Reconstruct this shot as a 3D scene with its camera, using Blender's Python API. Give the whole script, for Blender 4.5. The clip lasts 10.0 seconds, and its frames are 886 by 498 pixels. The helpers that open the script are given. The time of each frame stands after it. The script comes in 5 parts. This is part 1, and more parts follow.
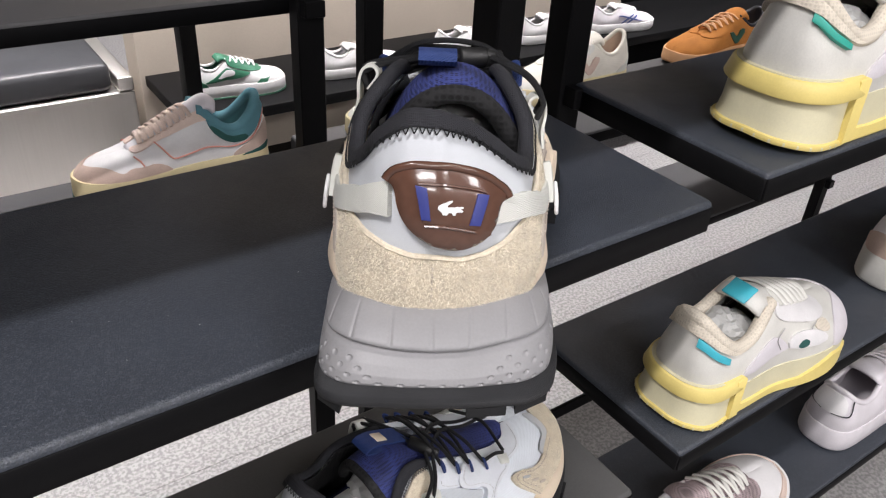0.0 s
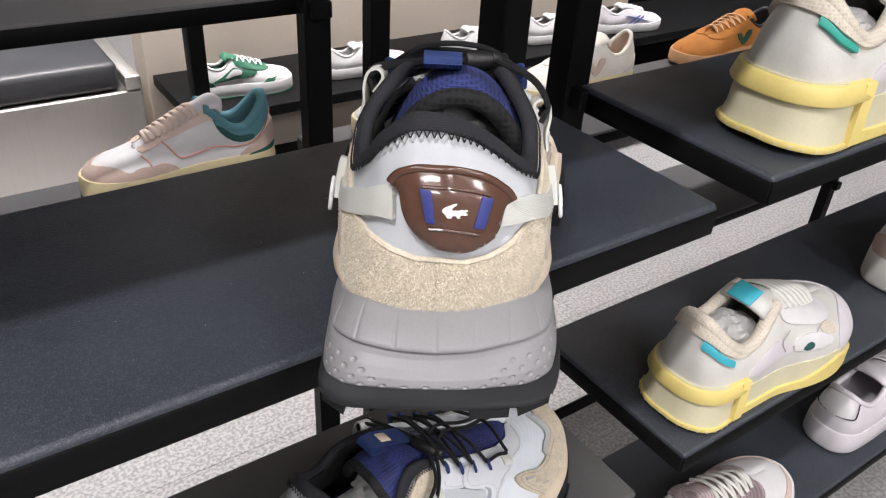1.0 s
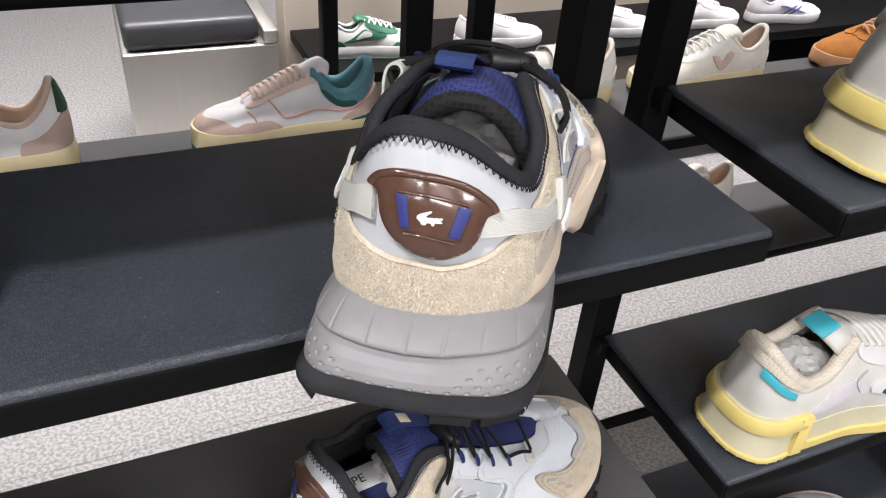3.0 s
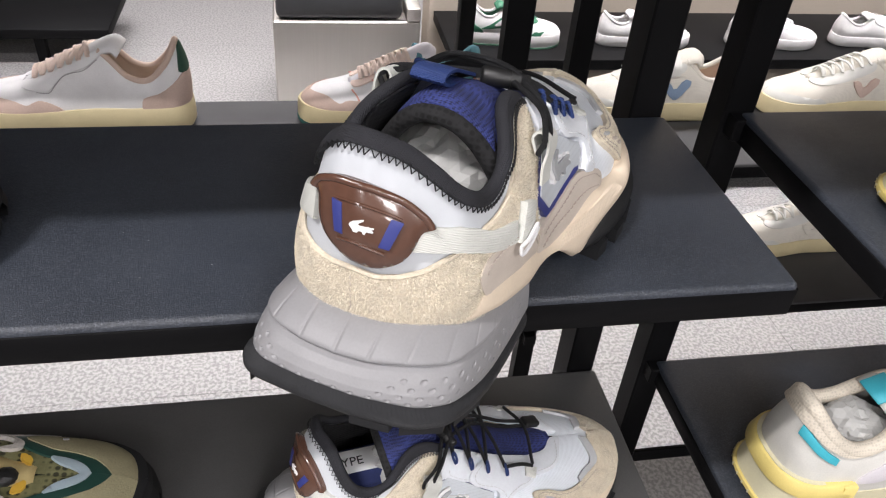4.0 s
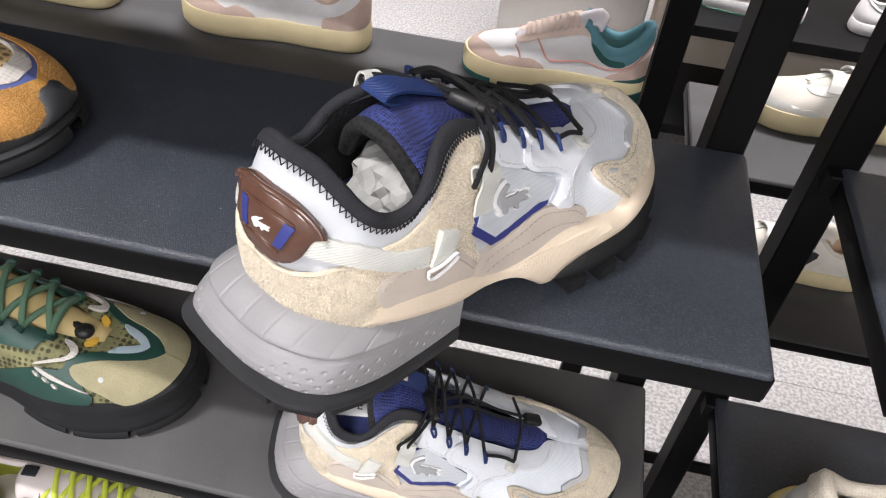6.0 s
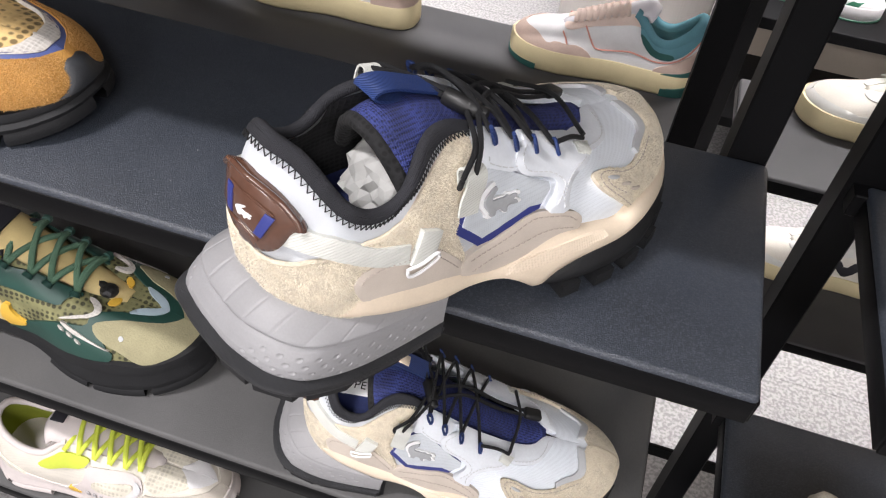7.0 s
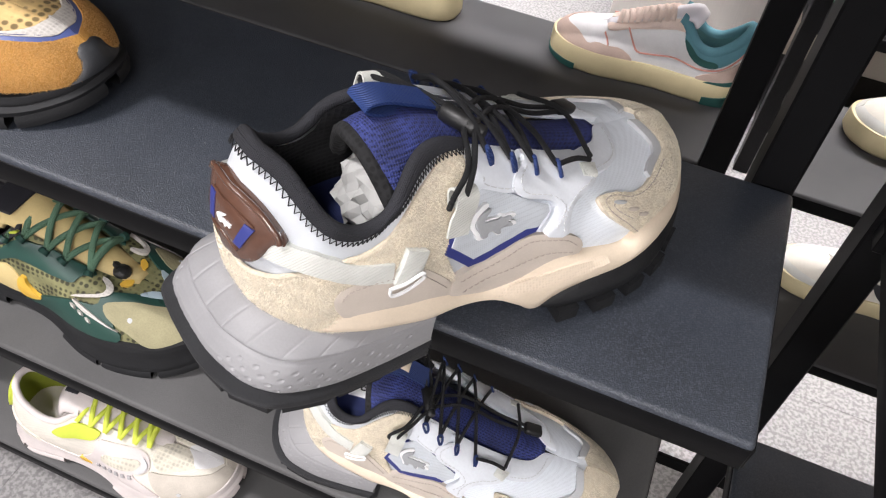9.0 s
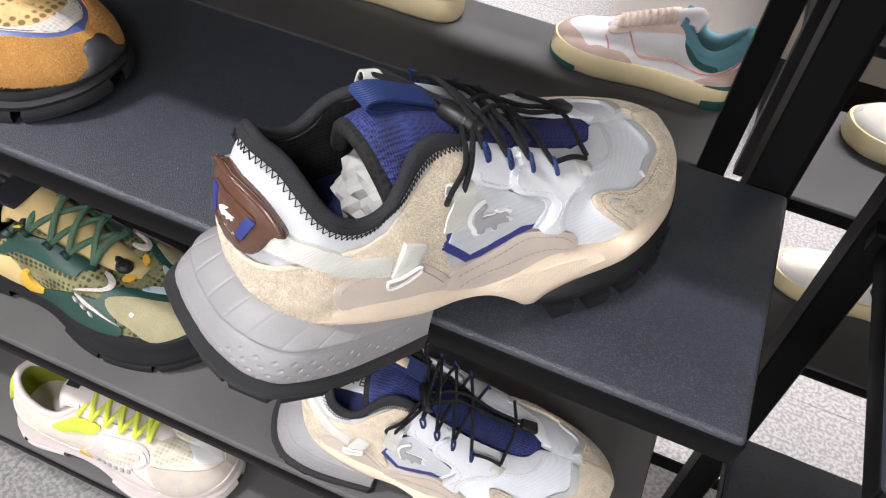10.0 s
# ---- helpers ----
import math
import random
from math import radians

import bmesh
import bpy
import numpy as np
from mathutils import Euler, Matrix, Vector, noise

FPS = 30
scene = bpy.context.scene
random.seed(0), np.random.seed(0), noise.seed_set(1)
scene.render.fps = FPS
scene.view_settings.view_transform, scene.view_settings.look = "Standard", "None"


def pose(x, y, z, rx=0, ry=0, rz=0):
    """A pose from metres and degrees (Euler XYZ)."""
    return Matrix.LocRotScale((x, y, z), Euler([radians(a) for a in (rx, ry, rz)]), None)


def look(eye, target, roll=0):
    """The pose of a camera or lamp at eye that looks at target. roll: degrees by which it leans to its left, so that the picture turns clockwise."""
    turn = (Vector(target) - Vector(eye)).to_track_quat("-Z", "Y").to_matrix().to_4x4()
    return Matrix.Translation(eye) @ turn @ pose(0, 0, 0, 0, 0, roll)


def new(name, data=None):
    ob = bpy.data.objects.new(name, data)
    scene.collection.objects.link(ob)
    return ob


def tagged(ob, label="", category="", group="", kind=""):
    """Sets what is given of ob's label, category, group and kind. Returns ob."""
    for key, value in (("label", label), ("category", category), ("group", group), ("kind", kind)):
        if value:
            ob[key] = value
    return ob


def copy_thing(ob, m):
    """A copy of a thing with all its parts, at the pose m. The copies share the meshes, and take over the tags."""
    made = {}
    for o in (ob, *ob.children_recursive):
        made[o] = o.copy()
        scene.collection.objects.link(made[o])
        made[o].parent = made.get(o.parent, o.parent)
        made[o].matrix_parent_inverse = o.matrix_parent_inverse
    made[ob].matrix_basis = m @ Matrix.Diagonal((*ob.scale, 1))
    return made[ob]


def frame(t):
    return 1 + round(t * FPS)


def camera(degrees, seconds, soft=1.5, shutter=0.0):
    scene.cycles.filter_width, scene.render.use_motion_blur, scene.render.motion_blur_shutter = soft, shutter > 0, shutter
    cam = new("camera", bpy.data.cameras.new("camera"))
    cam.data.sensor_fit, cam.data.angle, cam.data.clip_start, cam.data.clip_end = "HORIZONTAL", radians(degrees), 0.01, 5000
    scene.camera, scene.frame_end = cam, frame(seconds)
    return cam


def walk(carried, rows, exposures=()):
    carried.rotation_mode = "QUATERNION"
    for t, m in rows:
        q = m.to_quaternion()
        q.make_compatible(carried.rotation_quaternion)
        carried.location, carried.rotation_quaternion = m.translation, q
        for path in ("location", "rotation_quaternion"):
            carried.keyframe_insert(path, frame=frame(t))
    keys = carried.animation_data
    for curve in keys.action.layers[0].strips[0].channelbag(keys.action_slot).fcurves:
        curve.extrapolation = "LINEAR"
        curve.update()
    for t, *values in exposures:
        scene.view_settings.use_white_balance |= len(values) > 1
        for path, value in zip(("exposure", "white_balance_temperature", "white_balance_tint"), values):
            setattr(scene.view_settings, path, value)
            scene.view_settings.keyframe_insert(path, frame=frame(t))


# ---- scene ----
from mathutils import geometry

cam = camera(59.8, 10.0, 1.2)
PATH = [
    (0, (-0.394, -0.246, 1.227), (0.611, 1.107, 0.151), 3.7),
    (0.5, (-0.395, -0.246, 1.228), (0.607, 1.109, 0.151), 3.7),
    (1, (-0.394, -0.247, 1.229), (0.598, 1.114, 0.151), 3.7),
    (1.5, (-0.393, -0.249, 1.231), (0.571, 1.127, 0.145), 3.8),
    (2, (-0.388, -0.255, 1.234), (0.52, 1.146, 0.132), 3.9),
    (2.5, (-0.371, -0.263, 1.239), (0.441, 1.173, 0.108), 4.1),
    (3, (-0.342, -0.267, 1.244), (0.349, 1.207, 0.082), 4.5),
    (3.2, (-0.328, -0.272, 1.248), (0.297, 1.222, 0.075), 4.4),
    (4.3, (-0.243, -0.287, 1.268), (0.003, 1.259, 0.024), 5.4),
    (4.5, (-0.226, -0.288, 1.275), (-0.046, 1.25, 0.009), 5.4),
    (5, (-0.192, -0.284, 1.286), (-0.162, 1.227, -0.025), 5.7),
    (5.5, (-0.164, -0.277, 1.299), (-0.258, 1.191, -0.057), 5.8),
    (7, (-0.112, -0.255, 1.321), (-0.425, 1.083, -0.132), 6.1),
    (7.5, (-0.102, -0.249, 1.327), (-0.453, 1.062, -0.143), 6.3),
    (8, (-0.097, -0.237, 1.328), (-0.477, 1.052, -0.153), 6.3),
    (8.5, (-0.097, -0.228, 1.326), (-0.493, 1.05, -0.16), 6.5),
    (9, (-0.096, -0.228, 1.325), (-0.499, 1.046, -0.163), 6.8),
    (9.5, (-0.093, -0.231, 1.327), (-0.5, 1.043, -0.16), 7.1),
    (10, (-0.092, -0.234, 1.328), (-0.499, 1.043, -0.156), 7.3),
]
walk(cam, [(t, look(eye, target, roll)) for t, eye, target, roll in PATH], [(0, -0.17), (2.5, -0.15), (4.5, -0.04), (7.0, 0.13), (10.0, 0.15)])

# ---- light ----
world = bpy.data.worlds.new("store_air")
world.use_nodes = True
world.node_tree.nodes["Background"].inputs[0].default_value = (0.9, 0.95, 1.0, 1)
world.node_tree.nodes["Background"].inputs[1].default_value = 0.08
scene.world = world
scene.view_settings.exposure = 0.0


def ceiling_lamp(x, y, sx, sy, watts, cone=180, colour=(1.0, 0.957, 0.972), z=2.86):
    data = bpy.data.lights.new("ceiling_lamp", "AREA")
    data.shape, data.size, data.size_y, data.energy, data.color, data.spread = "RECTANGLE", sx, sy, watts, colour, radians(cone)
    ob = new("ceiling_lamp", data)
    ob.matrix_world = pose(x, y, z, 0, 0, 0)
    return ob


for lx, watts in ((-1.25, 52), (1.45, 9)):
    ceiling_lamp(lx, -0.57, 0.50, 0.07, watts)
for lx, watts in ((-2.0, 70), (0.0, 68), (2.0, 58)):
    ceiling_lamp(lx, -3.2, 0.8, 0.8, watts)
for lx, watts in ((-1.4, 14), (0.55, 32)):
    ceiling_lamp(lx, -1.9, 0.7, 0.5, watts)
ceiling_lamp(-0.7, 1.6, 1.8, 0.3, 33, 70)
ceiling_lamp(1.75, 1.58, 3.2, 0.16, 56, 80)
ceiling_lamp(1.5, 2.5, 1.2, 0.4, 40, 100)
ceiling_lamp(-3.0, 2.0, 0.8, 0.8, 40, 110)
ceiling_lamp(-0.6, 3.8, 4.6, 0.4, 58, 110)


# ---- materials ----
def mat(name, col, rough=0.5, var=0.12, scale=30.0, bump=0.0, bscale=600.0, kind="noise", metal=0.0, coat=0.0, spec=0.5, stretch=(1, 1, 1), sheen=0.0, depth=0.0006):
    """A surface with two scales of variation: broad tone and fine relief."""
    m = bpy.data.materials.new(name)
    m.use_nodes = True
    nt = m.node_tree
    b = nt.nodes["Principled BSDF"]
    L = nt.links.new
    co = nt.nodes.new("ShaderNodeTexCoord")
    mp = nt.nodes.new("ShaderNodeMapping")
    mp.inputs["Scale"].default_value = stretch
    L(co.outputs["Object"], mp.inputs["Vector"])
    n = nt.nodes.new("ShaderNodeTexNoise")
    n.inputs["Scale"].default_value, n.inputs["Detail"].default_value = scale, 5
    L(mp.outputs[0], n.inputs["Vector"])
    ramp = nt.nodes.new("ShaderNodeMapRange")
    ramp.inputs[1].default_value, ramp.inputs[2].default_value = 0.3, 0.7
    L(n.outputs["Fac"], ramp.inputs[0])
    mix = nt.nodes.new("ShaderNodeMix")
    mix.data_type = "RGBA"
    mix.inputs[6].default_value = (*[c * (1 - var) for c in col], 1)
    mix.inputs[7].default_value = (*[min(1, c * (1 + var)) for c in col], 1)
    L(ramp.outputs[0], mix.inputs[0])
    tone = mix.outputs[2]
    b.inputs["Roughness"].default_value, b.inputs["Metallic"].default_value = rough, metal
    b.inputs["Coat Weight"].default_value = coat
    b.inputs["Specular IOR Level"].default_value = spec
    b.inputs["Sheen Weight"].default_value = sheen
    if bump:
        if kind == "wave":
            f = nt.nodes.new("ShaderNodeTexWave")
            f.inputs["Scale"].default_value, f.inputs["Distortion"].default_value = bscale, 0.4
            f.bands_direction = "DIAGONAL"
        elif kind == "cell":
            f = nt.nodes.new("ShaderNodeTexVoronoi")
            f.inputs["Scale"].default_value, f.inputs["Randomness"].default_value = bscale, 0.12
        else:
            f = nt.nodes.new("ShaderNodeTexNoise")
            f.inputs["Scale"].default_value, f.inputs["Detail"].default_value = bscale, 4
        L(mp.outputs[0], f.inputs["Vector"])
        fac = f.outputs["Distance"] if kind == "cell" else f.outputs["Fac"]
        bp = nt.nodes.new("ShaderNodeBump")
        bp.inputs["Strength"].default_value, bp.inputs["Distance"].default_value = bump, depth
        L(fac, bp.inputs["Height"])
        L(bp.outputs[0], b.inputs["Normal"])
        grain = nt.nodes.new("ShaderNodeMix")
        grain.data_type, grain.blend_type = "RGBA", "MULTIPLY"
        grain.inputs[0].default_value = min(1.0, var * 2.2)
        L(tone, grain.inputs[6])
        lift = nt.nodes.new("ShaderNodeMapRange")
        lift.inputs[1].default_value, lift.inputs[2].default_value, lift.inputs[3].default_value = 0.2, 0.7, 0.15 if kind == "cell" else 0.35
        if kind == "cell":
            lift.inputs[1].default_value, lift.inputs[2].default_value = 0.30, 0.46
        L(fac, lift.inputs[0])
        L(lift.outputs[0], grain.inputs[7])
        tone = grain.outputs[2]
    L(tone, b.inputs["Base Color"])
    return m


def granite(name, light, dark, scale=160.0, rough=0.35):
    m = mat(name, light, rough, 0.08, 6.0)
    nt = m.node_tree
    b = nt.nodes["Principled BSDF"]
    L = nt.links.new
    geo = nt.nodes.new("ShaderNodeNewGeometry")
    n = nt.nodes.new("ShaderNodeTexNoise")
    n.inputs["Scale"].default_value, n.inputs["Detail"].default_value = scale, 3
    L(geo.outputs["Position"], n.inputs["Vector"])
    r = nt.nodes.new("ShaderNodeMapRange")
    r.inputs[1].default_value, r.inputs[2].default_value = 0.42, 0.58
    L(n.outputs["Fac"], r.inputs[0])
    mix = nt.nodes.new("ShaderNodeMix")
    mix.data_type = "RGBA"
    mix.inputs[6].default_value = (*dark, 1)
    mix.inputs[7].default_value = (*light, 1)
    L(r.outputs[0], mix.inputs[0])
    L(mix.outputs[2], b.inputs["Base Color"])
    return m


def powder(name, col, fleck, rough=0.44, spec=0.62):
    """Orange-peel powder coat with fine metal flecks and rubbed patches."""
    m = mat(name, col, rough, 0.25, 9, 0.8, 1100, spec=spec)
    nt = m.node_tree
    b = nt.nodes["Principled BSDF"]
    L = nt.links.new
    geo = nt.nodes.new("ShaderNodeNewGeometry")
    v = nt.nodes.new("ShaderNodeTexVoronoi")
    v.inputs["Scale"].default_value = 1300
    L(geo.outputs["Position"], v.inputs["Vector"])
    sep = nt.nodes.new("ShaderNodeSeparateColor")
    L(v.outputs["Color"], sep.inputs[0])
    pick = nt.nodes.new("ShaderNodeMapRange")
    pick.inputs[1].default_value, pick.inputs[2].default_value = 0.55, 1.0
    L(sep.outputs[0], pick.inputs[0])
    mix = nt.nodes.new("ShaderNodeMix")
    mix.data_type = "RGBA"
    mix.inputs[7].default_value = (*fleck, 1)
    L(pick.outputs[0], mix.inputs[0])
    L(b.inputs["Base Color"].links[0].from_socket, mix.inputs[6])
    L(mix.outputs[2], b.inputs["Base Color"])
    n = nt.nodes.new("ShaderNodeTexNoise")
    n.inputs["Scale"].default_value, n.inputs["Detail"].default_value = 14, 6
    L(geo.outputs["Position"], n.inputs["Vector"])
    r = nt.nodes.new("ShaderNodeMapRange")
    r.inputs[1].default_value, r.inputs[2].default_value, r.inputs[3].default_value, r.inputs[4].default_value = 0.35, 0.7, rough - 0.08, rough + 0.10
    L(n.outputs["Fac"], r.inputs[0])
    L(r.outputs[0], b.inputs["Roughness"])
    return m


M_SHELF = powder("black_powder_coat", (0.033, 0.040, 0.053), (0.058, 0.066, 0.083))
# Paler copy of the black coat: the back shelves' sheen is in its colour.
M_SHELF2 = mat("black_coat_with_sheen", (0.100, 0.099, 0.102), 0.46, 0.12, 9, 0.05, 1500, spec=0.2)
# Black coat again, with the light on the lower left shelves mixed in.
M_SHELF3 = mat("black_coat_lit_grey", (0.098, 0.097, 0.097), 0.5, 0.15, 9, 0.3, 1200, spec=0.3)
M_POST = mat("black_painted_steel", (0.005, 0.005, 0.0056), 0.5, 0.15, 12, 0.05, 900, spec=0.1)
M_FLOOR = granite("speckled_granite", (0.34, 0.33, 0.325), (0.205, 0.20, 0.20), 135.0)
M_GROUT = mat("grey_grout", (0.36, 0.35, 0.345), 0.8, 0.1, 60)
M_WALL = mat("taupe_wall_paint", (0.56, 0.49, 0.41), 0.7, 0.05, 3, 0.03, 300)
M_CEIL = mat("dark_ceiling_paint", (0.10, 0.10, 0.10), 0.8, 0.05, 4)
M_PALE = mat("pale_wall_paint", (0.26, 0.255, 0.25), 0.8, 0.04, 4)
M_STEEL = mat("brushed_stainless_steel", (0.64, 0.615, 0.58), 0.42, 0.02, 6, 0.015, 500, metal=1.0, stretch=(40, 40, 0.6))
M_LEATHERB = mat("black_bench_leather", (0.045, 0.046, 0.05), 0.38, 0.15, 15, 0.15, 700)

M_SUEDE = mat("hairy_beige_suede", (0.68, 0.60, 0.465), 0.95, 0.16, 90, 0.7, 750, sheen=0.2, depth=0.0010)
M_NAP = mat("beige_suede_fibre", (0.80, 0.735, 0.60), 0.95, 0.12, 160, sheen=0.3)
M_SEAM = mat("pale_grey_thread", (0.60, 0.61, 0.62), 0.8, 0.08, 60)
M_TAUPE2 = mat("taupe_thread", (0.44, 0.38, 0.33), 0.8, 0.08, 60)
M_CREAM2 = mat("textured_cream_rubber", (0.76, 0.64, 0.50), 0.6, 0.03, 30, 0.6, 650, "cell")
M_RIP2 = mat("pale_grey_ripstop", (0.56, 0.595, 0.63), 0.40, 0.06, 40, 0.25, 900, "cell")
M_NEO = mat("white_neoprene", (0.565, 0.59, 0.62), 0.7, 0.05, 60, 0.18, 1500, "wave")
M_RIP = mat("pale_blue_ripstop", (0.79, 0.835, 0.885), 0.45, 0.06, 40, 0.15, 1100, "cell")
M_LEATH = mat("white_smooth_leather", (0.755, 0.785, 0.825), 0.42, 0.05, 30, 0.1, 500)
M_TAUPE = mat("pale_taupe_nubuck", (0.60, 0.53, 0.46), 0.8, 0.07, 60, 0.15, 1800)
M_KNIT = mat("black_knit_binding", (0.0165, 0.0170, 0.0215), 0.85, 0.25, 80, 0.6, 1400, "cell")
M_LINE = mat("black_spacer_mesh", (0.011, 0.011, 0.012), 0.9, 0.42, 80, 1.0, 330, "cell")
M_BROWN = mat("glossy_brown_plastic", (0.105, 0.05, 0.033), 0.22, 0.12, 25, 0.03, 300, coat=0.6)
M_WEB = mat("off_white_webbing", (0.70, 0.71, 0.66), 0.75, 0.06, 60, 0.5, 620, "wave")
M_GREY = mat("light_grey_foam", (0.272, 0.270, 0.277), 0.5, 0.05, 40, 0.1, 900)
M_CREAM = mat("cream_rubber", (0.77, 0.65, 0.505), 0.55, 0.05, 30, 0.1, 800)
M_RIM = mat("charcoal_outsole_rubber", (0.036, 0.037, 0.040), 0.6, 0.2, 40, 0.6, 900, "wave", spec=0.35)
M_RUB = mat("black_rubber", (0.016, 0.0165, 0.018), 0.65, 0.15, 60, 0.3, 700, spec=0.3)
M_NAVY = mat("navy_mesh", (0.028, 0.040, 0.17), 0.8, 0.36, 60, 1.0, 820, "cell", stretch=(1, .6, 1), depth=0.001)
M_NAVYW = mat("navy_webbing", (0.016, 0.04, 0.16), 0.6, 0.12, 60, 0.6, 420, "wave")
M_BLUE = mat("navy_trim", (0.03, 0.04, 0.20), 0.5, 0.08, 60)
M_CORD = mat("black_cord", (0.020, 0.021, 0.024), 0.7, 0.4, 120, 1.0, 900, "wave")
M_TOG = mat("black_toggle_plastic", (0.012, 0.012, 0.012), 0.45, 0.1, 40, 0.2, 900)
M_PAPER = mat("white_tissue_paper", (0.47, 0.47, 0.455), 0.7, 0.06, 20, 0.1, 200)
M_SILV = mat("grey_reflective_tape", (0.53, 0.54, 0.55), 0.45, 0.06, 60, 0.1, 900)
M_MARK = mat("mid_grey_print", (0.36, 0.37, 0.38), 0.5, 0.06, 60, 0.2, 700)
M_WHITEP = mat("white_raised_print", (0.8, 0.8, 0.8), 0.5, 0.04, 60)
M_INSOLE = mat("navy_insole", (0.02, 0.03, 0.11), 0.9, 0.2, 60, 0.4, 900, "cell")


# ---- mesh helpers ----
def part(name, bm, material, parent, label="", smooth=True):
    me = bpy.data.meshes.new(name)
    bm.to_mesh(me)
    bm.free()
    me.materials.append(material)
    if smooth:
        me.shade_smooth()
        me.set_sharp_from_angle(angle=radians(50))
    ob = new(name, me)
    ob.parent = parent
    return tagged(ob, label)


def thing(name, label, category, group="", kind="", m=None):
    ob = new(name)
    ob.empty_display_size = 0.05
    if m is not None:
        ob.matrix_basis = m
    return tagged(ob, label, category, group, kind)


def bm_data(verts, faces):
    bm = bmesh.new()
    vs = [bm.verts.new(v) for v in verts]
    for f in faces:
        try:
            bm.faces.new([vs[i] for i in f])
        except ValueError:
            pass
    bmesh.ops.recalc_face_normals(bm, faces=bm.faces)
    return bm


def box(x0, x1, y0, y1, z0, z1, bevel=0.002, seg=2):
    bm = bmesh.new()
    bmesh.ops.create_cube(bm, size=1.0)
    for v in bm.verts:
        v.co = Vector(((x0 + x1) / 2 + v.co.x * (x1 - x0), (y0 + y1) / 2 + v.co.y * (y1 - y0), (z0 + z1) / 2 + v.co.z * (z1 - z0)))
    if bevel:
        bmesh.ops.bevel(bm, geom=list(bm.edges), offset=bevel, segments=seg, affect="EDGES", profile=0.5)
    return bm


def catmull(keys, ts):
    """Smooth values through keys (t, a, b, ...) at the times ts."""
    k = np.array(keys, float)
    x, y = k[:, 0], k[:, 1:]
    m = np.zeros_like(y)
    m[1:-1] = (y[2:] - y[:-2]) / (x[2:] - x[:-2])[:, None]
    m[0], m[-1] = (y[1] - y[0]) / (x[1] - x[0]), (y[-1] - y[-2]) / (x[-1] - x[-2])
    ts = np.clip(np.asarray(ts, float), x[0], x[-1])
    i = np.clip(np.searchsorted(x, ts, side="right") - 1, 0, len(x) - 2)
    hh = (x[i + 1] - x[i])
    s = ((ts - x[i]) / hh)[:, None]
    hh = hh[:, None]
    return (2 * s**3 - 3 * s**2 + 1) * y[i] + (s**3 - 2 * s**2 + s) * hh * m[i] + (-2 * s**3 + 3 * s**2) * y[i + 1] + (s**3 - s**2) * hh * m[i + 1]


def smooth_path(pts, n):
    pts = np.array(pts, float)
    d = np.r_[0, np.cumsum(np.linalg.norm(np.diff(pts, axis=0), axis=1))]
    return catmull(np.c_[d / d[-1], pts], np.linspace(0, 1, n))


def chaikin(poly, rounds=2):
    p = np.array(poly, float)
    for _ in range(rounds):
        q = np.roll(p, -1, axis=0)
        p = np.stack([0.75 * p + 0.25 * q, 0.25 * p + 0.75 * q], 1).reshape(-1, 2)
    return p


def tube(pts, r, seg=8, closed=False, flat=1.0):
    """A round cord along the points."""
    pts = [Vector(p) for p in pts]
    n = len(pts)
    verts, faces = [], []
    up = Vector((0, 0, 1))
    for i, p in enumerate(pts):
        a = pts[(i + 1) % n] if (closed or i < n - 1) else p
        b = pts[i - 1] if (closed or i > 0) else p
        d = (a - b)
        d = d.normalized() if d.length > 1e-9 else Vector((1, 0, 0))
        side = d.cross(up)
        if side.length < 1e-3:
            side = d.cross(Vector((0, 1, 0)))
        side.normalize()
        nn = side.cross(d).normalized()
        rr = r[i] if isinstance(r, (list, tuple, np.ndarray)) else r
        for k in range(seg):
            an = 2 * math.pi * k / seg
            verts.append(p + side * (rr * math.cos(an)) + nn * (rr * flat * math.sin(an)))
    for i in range(n if closed else n - 1):
        j = (i + 1) % n
        for k in range(seg):
            faces.append((i * seg + k, i * seg + (k + 1) % seg, j * seg + (k + 1) % seg, j * seg + k))
    if not closed:
        faces.append(tuple(range(seg)))
        faces.append(tuple((n - 1) * seg + k for k in range(seg)))
    return bm_data(verts, faces)


def ribbon(pts, across, width, thick):
    """A flat band along pts; across: its width's direction at each point."""
    verts, faces = [], []
    n = len(pts)
    for i in range(n):
        p = Vector(pts[i])
        d = (Vector(pts[min(i + 1, n - 1)]) - Vector(pts[max(i - 1, 0)])).normalized()
        a = Vector(across[i]).normalized()
        nn = a.cross(d).normalized()
        for sa, sn in ((-1, -1), (1, -1), (1, 1), (-1, 1)):
            verts.append(p + a * (sa * width / 2) + nn * (sn * thick / 2))
    for i in range(n - 1):
        for k in range(4):
            faces.append((i * 4 + k, i * 4 + (k + 1) % 4, i * 4 + 4 + (k + 1) % 4, i * 4 + 4 + k))
    faces += [(0, 1, 2, 3), (n * 4 - 4, n * 4 - 3, n * 4 - 2, n * 4 - 1)]
    return bm_data(verts, faces)


def join(bms):
    out = bmesh.new()
    for b in bms:
        me = bpy.data.meshes.new("tmp")
        b.to_mesh(me)
        b.free()
        out.from_mesh(me)
        bpy.data.meshes.remove(me)
    return out


